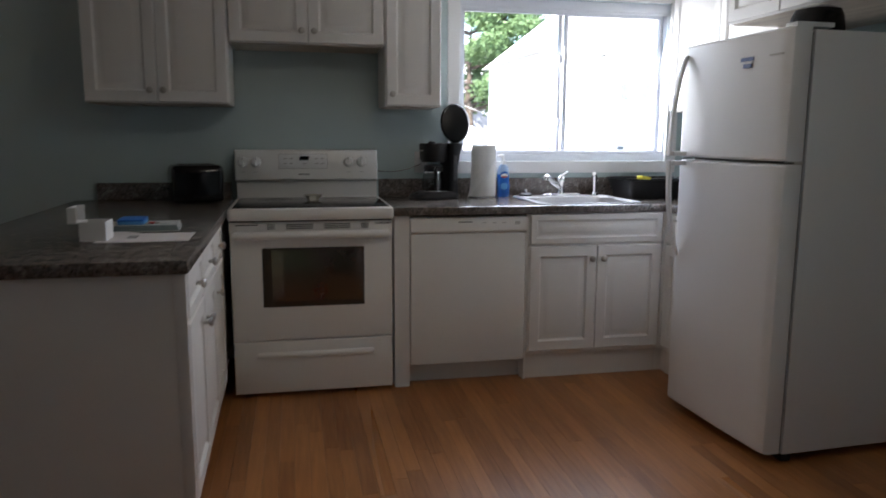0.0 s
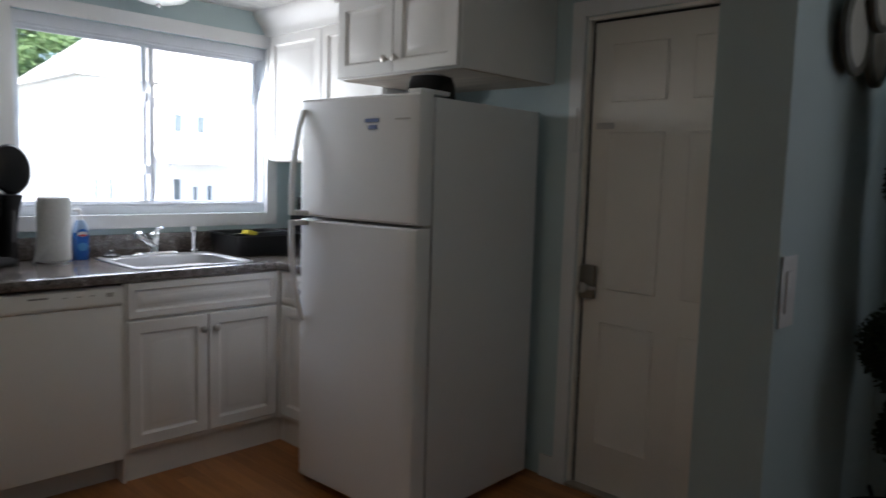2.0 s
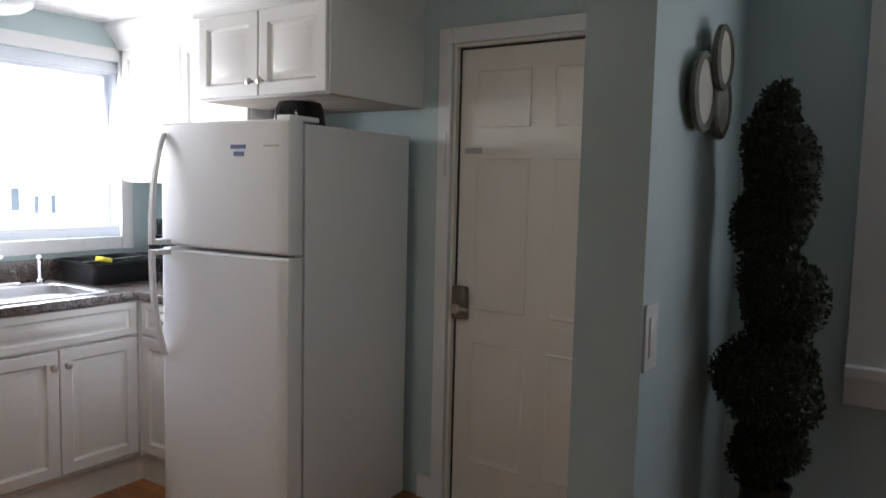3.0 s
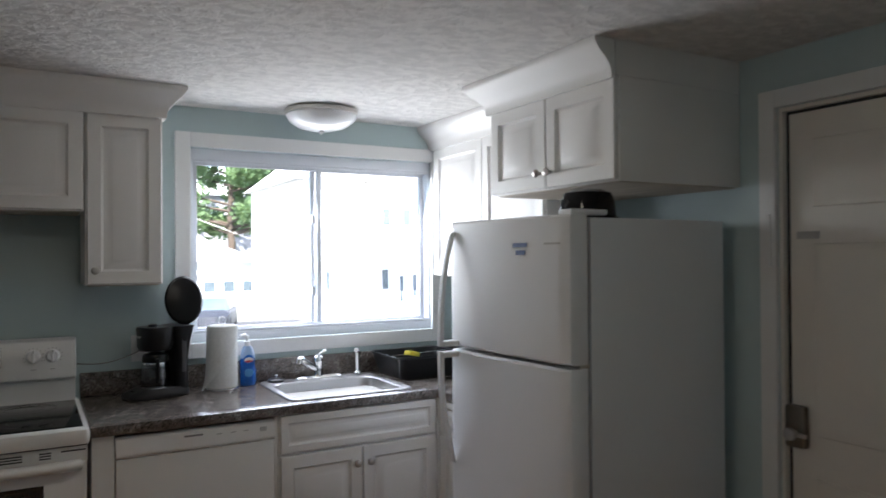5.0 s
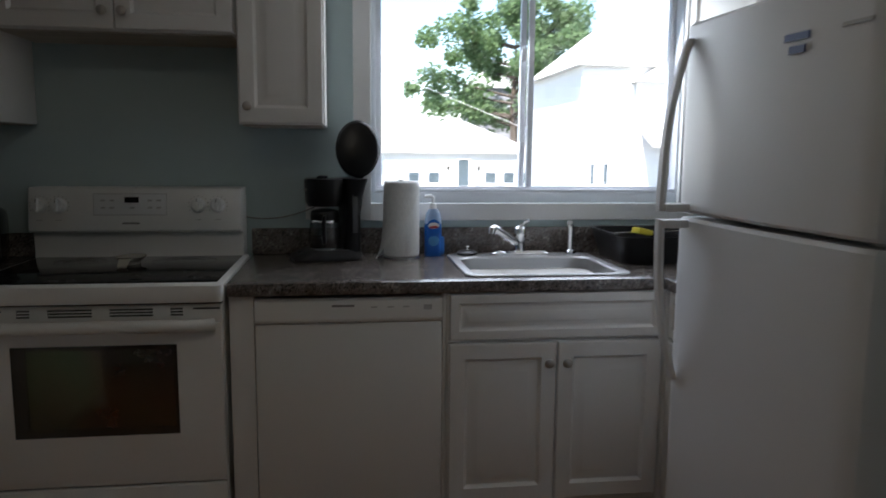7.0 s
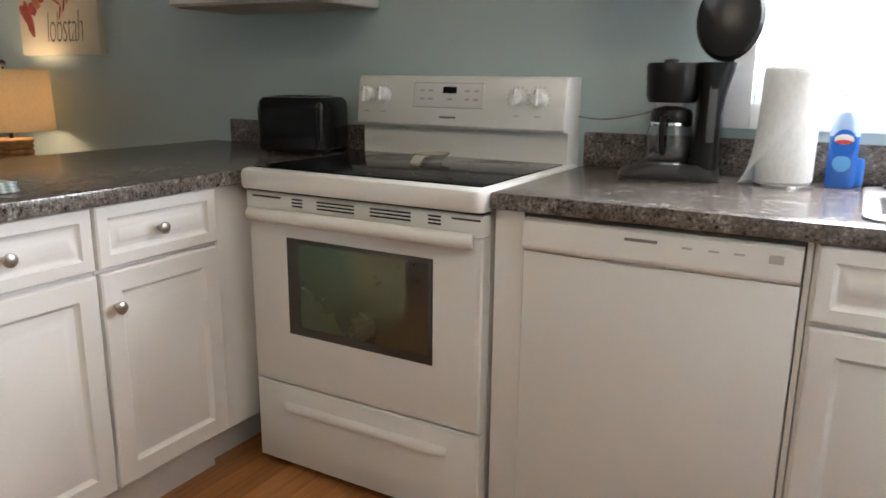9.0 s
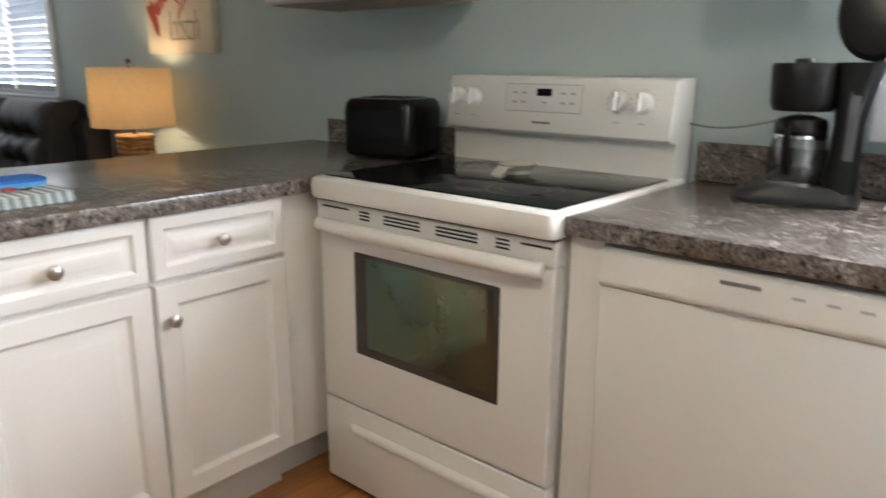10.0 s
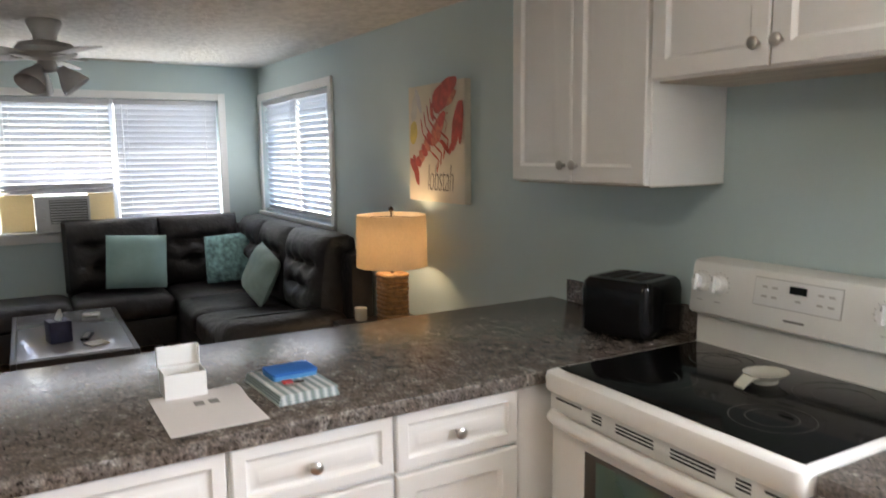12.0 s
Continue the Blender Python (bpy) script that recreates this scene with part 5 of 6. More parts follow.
blind(pose(WEST - 0.035, -2.94, LW[2] + 0.03, 0, 0, 90), 0.88, 1.03, -60, NB)
blind(pose(2.035, EW[1] - 0.01, EW[2] + 0.025, 0, 0, -90), EW[1] - EW[0] - 0.02, 0.945, -50, "lowered white slatted blind with nearly closed slats")


# ---------------------------------------------------------------- living room
M_SOFA = plain("dark_brown_upholstery", (0.022, 0.019, 0.020), 0.46, var=0.25, scale=5, bump=0.75, bscale=13, dist=0.022)
M_PILLOW = plain("aqua_velvet", (0.33, 0.49, 0.47), 0.8, var=0.10, scale=6, bump=0.2, bscale=260)
M_PILLOW2 = plain("patterned_aqua_cotton", (0.30, 0.52, 0.52), 0.85, var=0.55, scale=26, bump=0.2, bscale=260)
M_PILLOW3 = plain("pale_green_cotton", (0.40, 0.53, 0.49), 0.85, var=0.18, scale=9, bump=0.2, bscale=260)
M_ESPRESSO = wood("espresso_wood", (0.010, 0.007, 0.006), (0.030, 0.020, 0.016), 0.35, "x")
M_TABLETOP = plain("grey_glass_tabletop", (0.23, 0.23, 0.25), 0.16, var=0.05)
M_NAVY = plain("navy_card", (0.025, 0.028, 0.075), 0.5, var=0.2, scale=30)
M_SHADE = translucent("linen_shade", (0.64, 0.55, 0.42), 0.56, 0.9)
M_RATTAN = plain("woven_rattan", (0.36, 0.19, 0.07), 0.6, var=0.35, scale=30, bump=0.5, bscale=120, dist=0.004)
M_CANVAS = plain("cream_canvas", (0.68, 0.62, 0.50), 0.8, var=0.05, scale=6, bump=0.15, bscale=400)
M_LOBSTER = plain("red_brushed_paint", (0.50, 0.085, 0.055), 0.7, var=0.35, scale=22)
M_LOBSTER2 = plain("light_red_brushed_paint", (0.60, 0.20, 0.12), 0.7, var=0.3, scale=26)
M_LEMON = plain("yellow_wash_paint", (0.66, 0.52, 0.13), 0.7, var=0.2, scale=18)
M_INK = plain("dark_ink", (0.09, 0.075, 0.07), 0.7)
M_FOAM = translucent("yellow_foam_board", (0.70, 0.60, 0.40), 0.25, 0.9)
M_AC = plain("grey_ac_plastic", (0.50, 0.51, 0.52), 0.5, var=0.05)
M_LOUVRE = plain("mid_grey_louvre", (0.15, 0.15, 0.155), 0.5, var=0.08)
M_FANGLASS = plain("smoky_fan_glass", (0.46, 0.46, 0.47), 0.2, var=0.08)
M_FAN = plain("aged_white_fan", (0.42, 0.41, 0.39), 0.45, var=0.08)


def cushion(bm, w, h, d, tufts=(), n=20, sag=0.35, flat=0.25):
    """A stuffed cushion, w by h in x and z about its middle, bulging d towards -y and less behind, with tuft dimples."""
    front, back = [], []
    for i in range(n + 1):
        for j in range(n + 1):
            u, v = 2 * i / n - 1, 2 * j / n - 1
            k = max(0.0, (1 - u ** 4) * (1 - v ** 4)) ** sag
            x, z = u * w / 2 * (1 - 0.03 * (v * v) * (1 - abs(u))), v * h / 2 * (1 - 0.03 * (u * u) * (1 - abs(v)))
            dip = sum(0.26 * math.exp(-((u - a) ** 2 * (w / h) ** 2 + (v - c) ** 2) / 0.035) + 0.12 * math.exp(-((v - c) ** 2) / 0.008) * math.exp(-((u - a) ** 2) / 0.15) for a, c in tufts)
            edge = i in (0, n) or j in (0, n)
            f = bm.verts.new((x, -d * k * (1 - min(0.6, dip)), z))
            front.append(f)
            back.append(f if edge else bm.verts.new((x, d * flat * k, z)))
    s = n + 1
    for i in range(n):
        for j in range(n):
            q = (i * s + j, (i + 1) * s + j, (i + 1) * s + j + 1, i * s + j + 1)
            bm.faces.new([front[a] for a in q])
            if len({back[a] for a in q}) == 4 and any(back[a] is not front[a] for a in q):
                bm.faces.new([back[a] for a in q[::-1]])
    bmesh.ops.recalc_face_normals(bm, faces=bm.faces)
    return bm


def soft_block(x0, x1, y0, y1, z0, z1, r=0.05):
    w, d, cx, cy = x1 - x0, y1 - y0, (x0 + x1) / 2, (y0 + y1) / 2
    rows = []
    for k in range(5):
        a = radians(90 * k / 4)
        rows.append((r * (1 - math.sin(a)), z0 + r * (1 - math.cos(a)) * 0.6))
    ring = [rring(w - 2 * i, d - 2 * i, r, z, 4, cx, cy) for i, z in rows]
    ring += [rring(w - 2 * r * (1 - math.cos(radians(18 * k))), d - 2 * r * (1 - math.cos(radians(18 * k))), r, z1 - r + r * math.sin(radians(18 * k)), 4, cx, cy) for k in range(0, 5)]
    ring.append(rring(w - 2.4 * r, d - 2.4 * r, r * 0.8, z1 + 0.006, 4, cx, cy))
    return loft(bmesh.new(), ring)


def sofa():
    so = thing("sectional_sofa", pose(0, 0, 0), "dark brown tufted L-shaped sectional sofa under the windows", "sofa")
    part("base", boxes((-4.88, -4.15, -2.92, -0.92, 0.09, 0.30), (-4.88, -2.76, -0.92, -0.07, 0.09, 0.30), b=0.02), M_SOFA, so)
    for x, y in ((-4.80, -2.84), (-4.24, -2.84), (-4.80, -0.16), (-2.86, -0.84), (-2.86, -0.16), (-4.24, -1.0)):
        part("foot", lathe(bmesh.new(), [(0.022, FLOOR), (0.028, 0.092)], 12, (x, y)), M_ESPRESSO, so)
    for x0, x1, y0, y1 in ((-4.64, -4.12, -2.92, -1.62), (-4.64, -4.12, -1.61, -0.93), (-4.64, -3.97, -0.92, -0.30), (-3.96, -3.37, -0.95, -0.30), (-3.36, -2.77, -0.95, -0.30)):
        part("seat_cushion", soft_block(x0, x1, y0, y1, 0.302, 0.472, 0.06), M_SOFA, so)
    part("back_frame", boxes((-4.90, -4.74, -1.62, -0.07, 0.30, 0.92), (-4.74, -2.42, -0.22, -0.06, 0.30, 0.92), b=0.06), M_SOFA, so)
    tufts = ((-0.50, 0.25), (0.50, 0.25), (0.0, 0.25), (-0.25, -0.30), (0.25, -0.30))
    for y, w in ((-1.285, 0.70), (-0.635, 0.66)):
        part("back_cushion", cushion(bmesh.new(), w, 0.56, 0.20, tufts, n=28, sag=0.28, flat=0.5), M_SOFA, so, m=pose(-4.72, y, 0.735, -6, 0, 90))
    for x, w in ((-4.22, 0.66), (-3.60, 0.67), (-2.93, 0.74)):
        part("back_cushion", cushion(bmesh.new(), w, 0.56, 0.20, tufts, n=28, sag=0.28, flat=0.5), M_SOFA, so, m=pose(x, -0.20, 0.735, -6, 0, 0))
    part("arm", soft_block(-2.765, -2.44, -0.97, -0.20, 0.09, 0.565, 0.09), M_SOFA, so)
    for m, s, mt, lab in ((pose(-4.42, -1.15, 0.70, -16, 3, 84), 0.43, M_PILLOW, "plain aqua throw pillow leaning on the sofa"), (pose(-4.30, -0.47, 0.69, -14, -6, 60), 0.40, M_PILLOW2, "patterned aqua throw pillow in the sofa corner"), (pose(-3.44, -0.47, 0.675, -20, 16, 3), 0.375, M_PILLOW3, "pale green throw pillow leaning on the sofa")):
        pw = thing("throw_pillow", m, lab, "pillow", "throw pillows on the sofa")
        part("case", cushion(bmesh.new(), s, s * 0.95, 0.075, n=14, sag=0.6, flat=0.9), mt, pw)


sofa()


def coffee_table():
    ct = thing("coffee_table", pose(-3.385, -1.675, FLOOR), "dark coffee table with pale reflective top", "coffee table")
    w, d, h = 1.29, 0.63, 0.41
    part("top_frame", boxes((-w / 2, w / 2, -d / 2, -d / 2 + 0.03, h - 0.05, h), (-w / 2, w / 2, d / 2 - 0.03, d / 2, h - 0.05, h), (-w / 2, -w / 2 + 0.03, -d / 2 + 0.03, d / 2 - 0.03, h - 0.05, h), (w / 2 - 0.03, w / 2, -d / 2 + 0.03, d / 2 - 0.03, h - 0.05, h), b=0.004), M_ESPRESSO, ct)
    part("tabletop", boxes((-w / 2 + 0.031, w / 2 - 0.031, -d / 2 + 0.031, d / 2 - 0.031, h - 0.02, h + 0.003), b=0.002), M_TABLETOP, ct, "pale grey glossy panel")
    for x in (-w / 2 + 0.04, w / 2 - 0.04):
        for y in (-d / 2 + 0.04, d / 2 - 0.04):
            part("leg", boxes((x - 0.03, x + 0.03, y - 0.03, y + 0.03, 0, h - 0.05), b=0.004), M_ESPRESSO, ct)
    part("shelf", boxes((-w / 2 + 0.07, w / 2 - 0.07, -d / 2 + 0.07, d / 2 - 0.07, 0.10, 0.125), b=0.003), M_ESPRESSO, ct)
    z = FLOOR + h + 0.004
    tb = thing("tissue_box", pose(-3.13, -1.745, z, 0, 0, 12), "navy tissue box with a white tissue sticking out", "tissue box")
    part("carton", boxes((-0.058, 0.058, -0.058, 0.058, 0, 0.125), b=0.003), M_NAVY, tb)
    part("tissue", loft(bmesh.new(), [[(-0.035, -0.012, 0.125), (0.035, -0.006, 0.125), (0.035, 0.008, 0.125), (-0.035, 0.012, 0.125)], [(-0.04, 0.0, 0.15), (0.03, 0.012, 0.155), (0.03, 0.02, 0.155), (-0.04, 0.01, 0.15)], [(-0.012, 0.01, 0.185), (0.004, 0.016, 0.188), (0.004, 0.018, 0.188), (-0.012, 0.012, 0.185)]]), M_PAPER, tb)
    rc = thing("remote_control", pose(-3.14, -1.60, z, 0, 0, 75), "black remote control on the coffee table", "remote")
    part("case", boxes((-0.022, 0.022, -0.08, 0.08, 0, 0.018), b=0.006), M_BLACK, rc)
    for k in range(5):
        part("button", boxes((-0.010, 0.010, -0.06 + k * 0.026, -0.048 + k * 0.026, 0.018, 0.0195)), M_MARK, rc, smooth=False)
    for x, y, r in ((-2.95, -1.565, 20), (-3.80, -1.53, -10)):
        co = thing("coaster", pose(x, y, z, 0, 0, r), "pale square stone coaster on the coffee table", "coaster", "coasters")
        part("tile", boxes((-0.052, 0.052, -0.052, 0.052, 0, 0.009), b=0.002), M_CREAM, co)
        part("cork", boxes((-0.048, 0.048, -0.048, 0.048, -0.0005, 0.001)), M_PLY, co, smooth=False)


coffee_table()


def table_lamp():
    et = thing("end_table", pose(-1.86, -0.24, FLOOR), "dark wooden end table between sofa and peninsula", "end table")
    part("top", boxes((-0.25, 0.25, -0.22, 0.22, 0.545, 0.575), b=0.004), M_ESPRESSO, et)
    for x in (-0.22, 0.22):
        for y in (-0.19, 0.19):
            part("leg", boxes((x - 0.02, x + 0.02, y - 0.02, y + 0.02, 0, 0.545), b=0.003), M_ESPRESSO, et)
    tl = thing("table_lamp", pose(-1.86, -0.22, FLOOR + 0.576), "lit table lamp with linen drum shade and rattan base", "table lamp")
    # woven column: stacked, slightly uneven bands
    rng = random.Random(3)
    for k in range(11):
        z = 0.012 + k * 0.024
        j = rng.uniform(-0.003, 0.003)
        part("band", loft(bmesh.new(), [rring(0.132 + j, 0.132 + j, 0.03, z), rring(0.146 + j, 0.146 + j, 0.034, z + 0.006), rring(0.146 + j, 0.146 + j, 0.034, z + 0.017), rring(0.132 + j, 0.132 + j, 0.03, z + 0.0235)]), M_RATTAN, tl, "woven rattan band")
    part("foot", loft(bmesh.new(), [rring(0.15, 0.15, 0.03, 0), rring(0.15, 0.15, 0.03, 0.012)]), M_BRONZE, tl)
    part("stem", tube(bmesh.new(), [(0, 0, 0.27), (0, 0, 0.34)], 0.008, 10), M_BRONZE, tl)
    part("socket", lathe(bmesh.new(), [(0.016, 0.33), (0.018, 0.35), (0.016, 0.38)], 14), M_BRONZE, tl)
    part("bulb", lathe(bmesh.new(), [(0.012, 0.38), (0.024, 0.41), (0.027, 0.43), (0.022, 0.455), (0.005, 0.465)], 16), glowing("warm_bulb", (1.0, 0.68, 0.36), 3.0), tl).visible_shadow = False
    part("shade", lathe(bmesh.new(), [(0.186, 0.312), (0.180, 0.580), (0.177, 0.580), (0.183, 0.312)], 48, caps=False), M_SHADE, tl, "beige linen drum shade")
    for k in range(3):
        a = radians(120 * k + 30)
        part("spider_arm", tube(bmesh.new(), [(0, 0, 0.572), (0.178 * math.cos(a), 0.178 * math.sin(a), 0.572)], 0.002, 6), M_BRONZE, tl)
    part("harp", tube(bmesh.new(), [(0.0, 0.02, 0.34), (0, 0.055, 0.42), (0, 0.045, 0.53), (0, 0, 0.572), (0, -0.045, 0.53), (0, -0.055, 0.42), (0, -0.02, 0.34)], 0.002, 6), M_BRONZE, tl)
    part("finial", lathe(bmesh.new(), [(0.006, 0.572), (0.005, 0.592), (0.013, 0.600), (0.014, 0.612), (0.004, 0.622)], 14), M_BRONZE, tl)


table_lamp()
sm = thing("candle_jar", pose(-2.03, -0.33, FLOOR + 0.576), "small cream candle jar on the end table", "candle")
part("jar", lathe(bmesh.new(), [(0.030, 0), (0.034, 0.004), (0.034, 0.058), (0.030, 0.062), (0.029, 0.052)], 24), M_CERAMICWHITE, sm)
part("lid", lathe(bmesh.new(), [(0.035, 0.062), (0.035, 0.070), (0.012, 0.073)], 24), M_CREAM, sm, "cream lid")


def lobster_canvas():
    x0, z0, w, h = -1.995, 1.252, 0.570, 0.594
    cv = thing("lobster_picture", pose(x0, -0.002, z0), "cream canvas picture of a red lobster", "picture")
    part("canvas", boxes((0, w, -0.036, 0, 0, h), b=0.003), M_CANVAS, cv)
    state = {"n": 0}

    def blob(name, u, v, a, b, turn, mt, taper=0.0):
        """A flat brushed shape: an ellipse with a taper along its length."""
        state["n"] += 1
        y = -0.0365 - 0.00025 * state["n"]
        c, s = math.cos(radians(turn)), math.sin(radians(turn))
        pts = []
        for k in range(26):
            t = 2 * math.pi * k / 26
            p, q = a * math.cos(t), b * math.sin(t) * (1 + taper * math.cos(t)) * (1 + 0.07 * math.sin(5 * t + state["n"]))
            pts.append((u * w + p * c - q * s, y, v * h + p * s + q * c))
        bm = bmesh.new()
        loft(bm, [pts, [(x, y + 0.0002, z) for x, y0, z in pts]])
        part(name, bm, mt, cv, smooth=False)

    def stroke(pts, r0, r1, mt=M_LOBSTER):
        for (u0, v0), (u1, v1) in zip(pts, pts[1:]):
            du, dv = (u1 - u0) * w, (v1 - v0) * h
            blob("brush_stroke", (u0 + u1) / 2, (v0 + v1) / 2, math.hypot(du, dv) / 2 + r1 * 0.5, r0, math.degrees(math.atan2(dv, du)), mt)
    blob("wash", 0.13, 0.83, 0.085, 0.035, 70, M_CREAM)
    blob("wash", 0.20, 0.87, 0.07, 0.02, 115, M_MARK)
    blob("lemon", 0.10, 0.60, 0.062, 0.040, 80, M_LEMON)
    # tail, body, head
    blob("tail_fan", 0.14, 0.27, 0.085, 0.026, 108, M_LOBSTER)
    blob("tail_fan", 0.10, 0.30, 0.060, 0.024, 135, M_LOBSTER)
    for k in range(5):
        blob("tail_segment", 0.20 + 0.055 * k, 0.345 + 0.048 * k, 0.026, 0.034 + 0.003 * k, 45, M_LOBSTER2 if k % 2 else M_LOBSTER)
    blob("body", 0.56, 0.62, 0.098, 0.044, 52, M_LOBSTER2, -0.2)
    blob("head", 0.63, 0.70, 0.045, 0.026, 52, M_LOBSTER)
    # claws and their arms
    stroke([(0.48, 0.70), (0.44, 0.80), (0.52, 0.86)], 0.016, 0.02)
    blob("claw", 0.68, 0.905, 0.135, 0.062, 28, M_LOBSTER, -0.35)
    blob("claw_finger", 0.80, 0.86, 0.055, 0.018, 38, M_LOBSTER2)
    stroke([(0.62, 0.52), (0.76, 0.42), (0.82, 0.50)], 0.014, 0.02)
    blob("claw", 0.88, 0.63, 0.125, 0.038, 72, M_LOBSTER, 0.2)
    blob("claw_finger", 0.955, 0.66, 0.105, 0.020, 84, M_LOBSTER)
    for k in range(4):
        u, v = 0.42 + 0.06 * k, 0.46 + 0.055 * k
        stroke([(u, v + 0.03), (u - 0.13, v + 0.13), (u - 0.16, v + 0.25)], 0.006, 0.008)
        stroke([(u + 0.02, v - 0.03), (u + 0.16, v - 0.10), (u + 0.13, v - 0.20)], 0.006, 0.008)
    stroke([(0.66, 0.73), (0.74, 0.66), (0.70, 0.58)], 0.003, 0.004)
    stroke([(0.58, 0.76), (0.60, 0.74), (0.76, 0.74)], 0.003, 0.004)
    # the word under the animal
    cu = bpy.data.curves.new("writing", "FONT")
    cu.body, cu.size, cu.shear, cu.extrude, cu.align_x = "lobstah", 0.105, 0.25, 0.0004, "CENTER"
    cu.offset = -0.0022
    cu.space_character = 0.95
    cu.materials.append(M_INK)
    tx = new("writing", cu)
    tx.parent = cv
    tx.matrix_basis = pose(0.585 * w, -0.0375, 0.055, 90, 0, 0) @ Matrix.Diagonal((0.92, 1.95, 1, 1))


lobster_canvas()


def window_ac():
    ac = thing("window_air_conditioner", pose(WEST - 0.13, -1.61, LW[2] + 0.024), "grey window air conditioner between yellow foam boards", "air conditioner")
    part("case", boxes((0.0, 0.30, -0.185, 0.185, 0, 0.272), b=0.008), M_AC, ac)
    part("front", boxes((0.30, 0.325, -0.19, 0.19, -0.002, 0.276), b=0.008), M_AC, ac, "pale front panel")
    for k in range(9):
        part("louvre", boxes((0.326, 0.333, -0.085, 0.165, 0.075 + k * 0.020, 0.083 + k * 0.020)), M_AC, ac, smooth=False)
    part("grille_recess", boxes((0.323, 0.3262, -0.09, 0.17, 0.068, 0.250)), M_LOUVRE, ac, smooth=False)
    part("control_panel", boxes((0.323, 0.329, -0.178, -0.10, 0.03, 0.25), b=0.002), M_AC, ac)
    for z in (0.10, 0.18):
        part("dial", lathe(bmesh.new(), [(0.018, 0), (0.016, 0.014)], 14), M_AC, ac, "", pose(0.328, -0.139, z, 0, 90, 0))
    for y0, y1, lab in ((-2.03, -1.80, "a"), (-1.42, -1.228, "b")):
        part("foam_board", boxes((0.06, 0.10, y0 + 1.61, y1 + 1.61, 0.0, 0.285), b=0.003), M_FOAM, ac, "yellow foam filler board")
    part("raised_sash", boxes((0.03, 0.07, -2.03 + 1.61, -1.228 + 1.61, 0.286, 0.325), b=0.003), M_VINYL, ac, "white raised window sash")


window_ac()


def ceiling_fan():
    fan = thing("ceiling_fan", pose(-3.02, -1.70, ceiling_height(-3.02) - 0.071), "aged white ceiling fan with three glass lights", "ceiling fan")
    part("canopy", lathe(bmesh.new(), [(0.085, 0.07), (0.088, 0.058), (0.078, 0.025), (0.060, -0.010), (0.058, -0.050)], 24), M_FAN, fan)
    part("down_rod", tube(bmesh.new(), [(0, 0, 0.03), (0, 0, -0.05)], 0.014, 10), M_FAN, fan)
    part("motor", lathe(bmesh.new(), [(0.05, -0.035), (0.13, -0.055), (0.150, -0.080), (0.150, -0.108), (0.115, -0.132), (0.05, -0.145)], 32), M_FAN, fan)
    part("light_hub", lathe(bmesh.new(), [(0.045, -0.142), (0.05, -0.165), (0.045, -0.195), (0.02, -0.205)], 20), M_FAN, fan)
    for k in range(5):
        a = radians(72 * k + 20)
        arm = part("blade_iron", boxes((0.09, 0.20, -0.022, 0.022, -0.133, -0.127), b=0.002), M_FAN, fan, m=pose(0, 0, 0, 0, 0, math.degrees(a)))
        bm = bmesh.new()
        out = [(0.17, -0.050), (0.22, -0.062), (0.48, -0.068), (0.53, -0.055), (0.55, 0.0), (0.53, 0.055), (0.48, 0.068), (0.22, 0.062), (0.17, 0.050)]
        loft(bm, [[(x, y, -0.124 + y * 0.12) for x, y in out], [(x, y, -0.118 + y * 0.12) for x, y in out]])
        part("blade", bm, M_FAN, fan, m=pose(0, 0, 0, 0, 0, math.degrees(a)))
    for k in range(3):
        a = radians(120 * k + 80)
        m = pose(0.050 * math.cos(a), 0.050 * math.sin(a), -0.165, 0, 0, math.degrees(a)) @ pose(0, 0, 0, 0, 142, 0)
        sh = part("glass_shade", lathe(bmesh.new(), [(0.024, 0.02), (0.032, 0.045), (0.060, 0.090), (0.080, 0.145), (0.077, 0.145), (0.057, 0.091), (0.028, 0.047)], 22, caps=False), M_FANGLASS, fan, "frosted glass shade", m)
    part("pull_chain", tube(bmesh.new(), [(0.02, 0, -0.20), (0.02, 0, -0.33)], 0.0015, 5), M_NICKEL, fan)


ceiling_fan()

# ---------------------------------------------------------------- outdoors
M_GROUND = plain("dry_lawn_and_drive", (0.22, 0.22, 0.18), 0.9, var=0.3, scale=0.3, bump=0.2, bscale=8)
M_SIDING = plain("white_siding", (0.82, 0.82, 0.81), 0.6, var=0.04, scale=0.5)
M_ROOF = plain("pale_shingle", (0.62, 0.61, 0.60), 0.85, var=0.12, scale=2, bump=0.3, bscale=20)
M_FAR_GLASS = plain("dark_window_glass", (0.10, 0.13, 0.15), 0.1, var=0.2)
M_GREYHOUSE = plain("grey_siding", (0.30, 0.30, 0.32), 0.7, var=0.05)
M_FOLIAGE = translucent("maple_foliage", (0.19, 0.29, 0.13), 0.5, 0.6)
M_BARK = plain("bark", (0.10, 0.075, 0.055), 0.9, var=0.3, scale=4, bump=0.5, bscale=20)
M_CARPAINT = plain("dark_car_paint", (0.03, 0.032, 0.04), 0.35, var=0.05)
M_ASPHALT = plain("asphalt", (0.055, 0.055, 0.058), 0.9, var=0.15, scale=0.7, bump=0.3, bscale=30)
G = -1.65

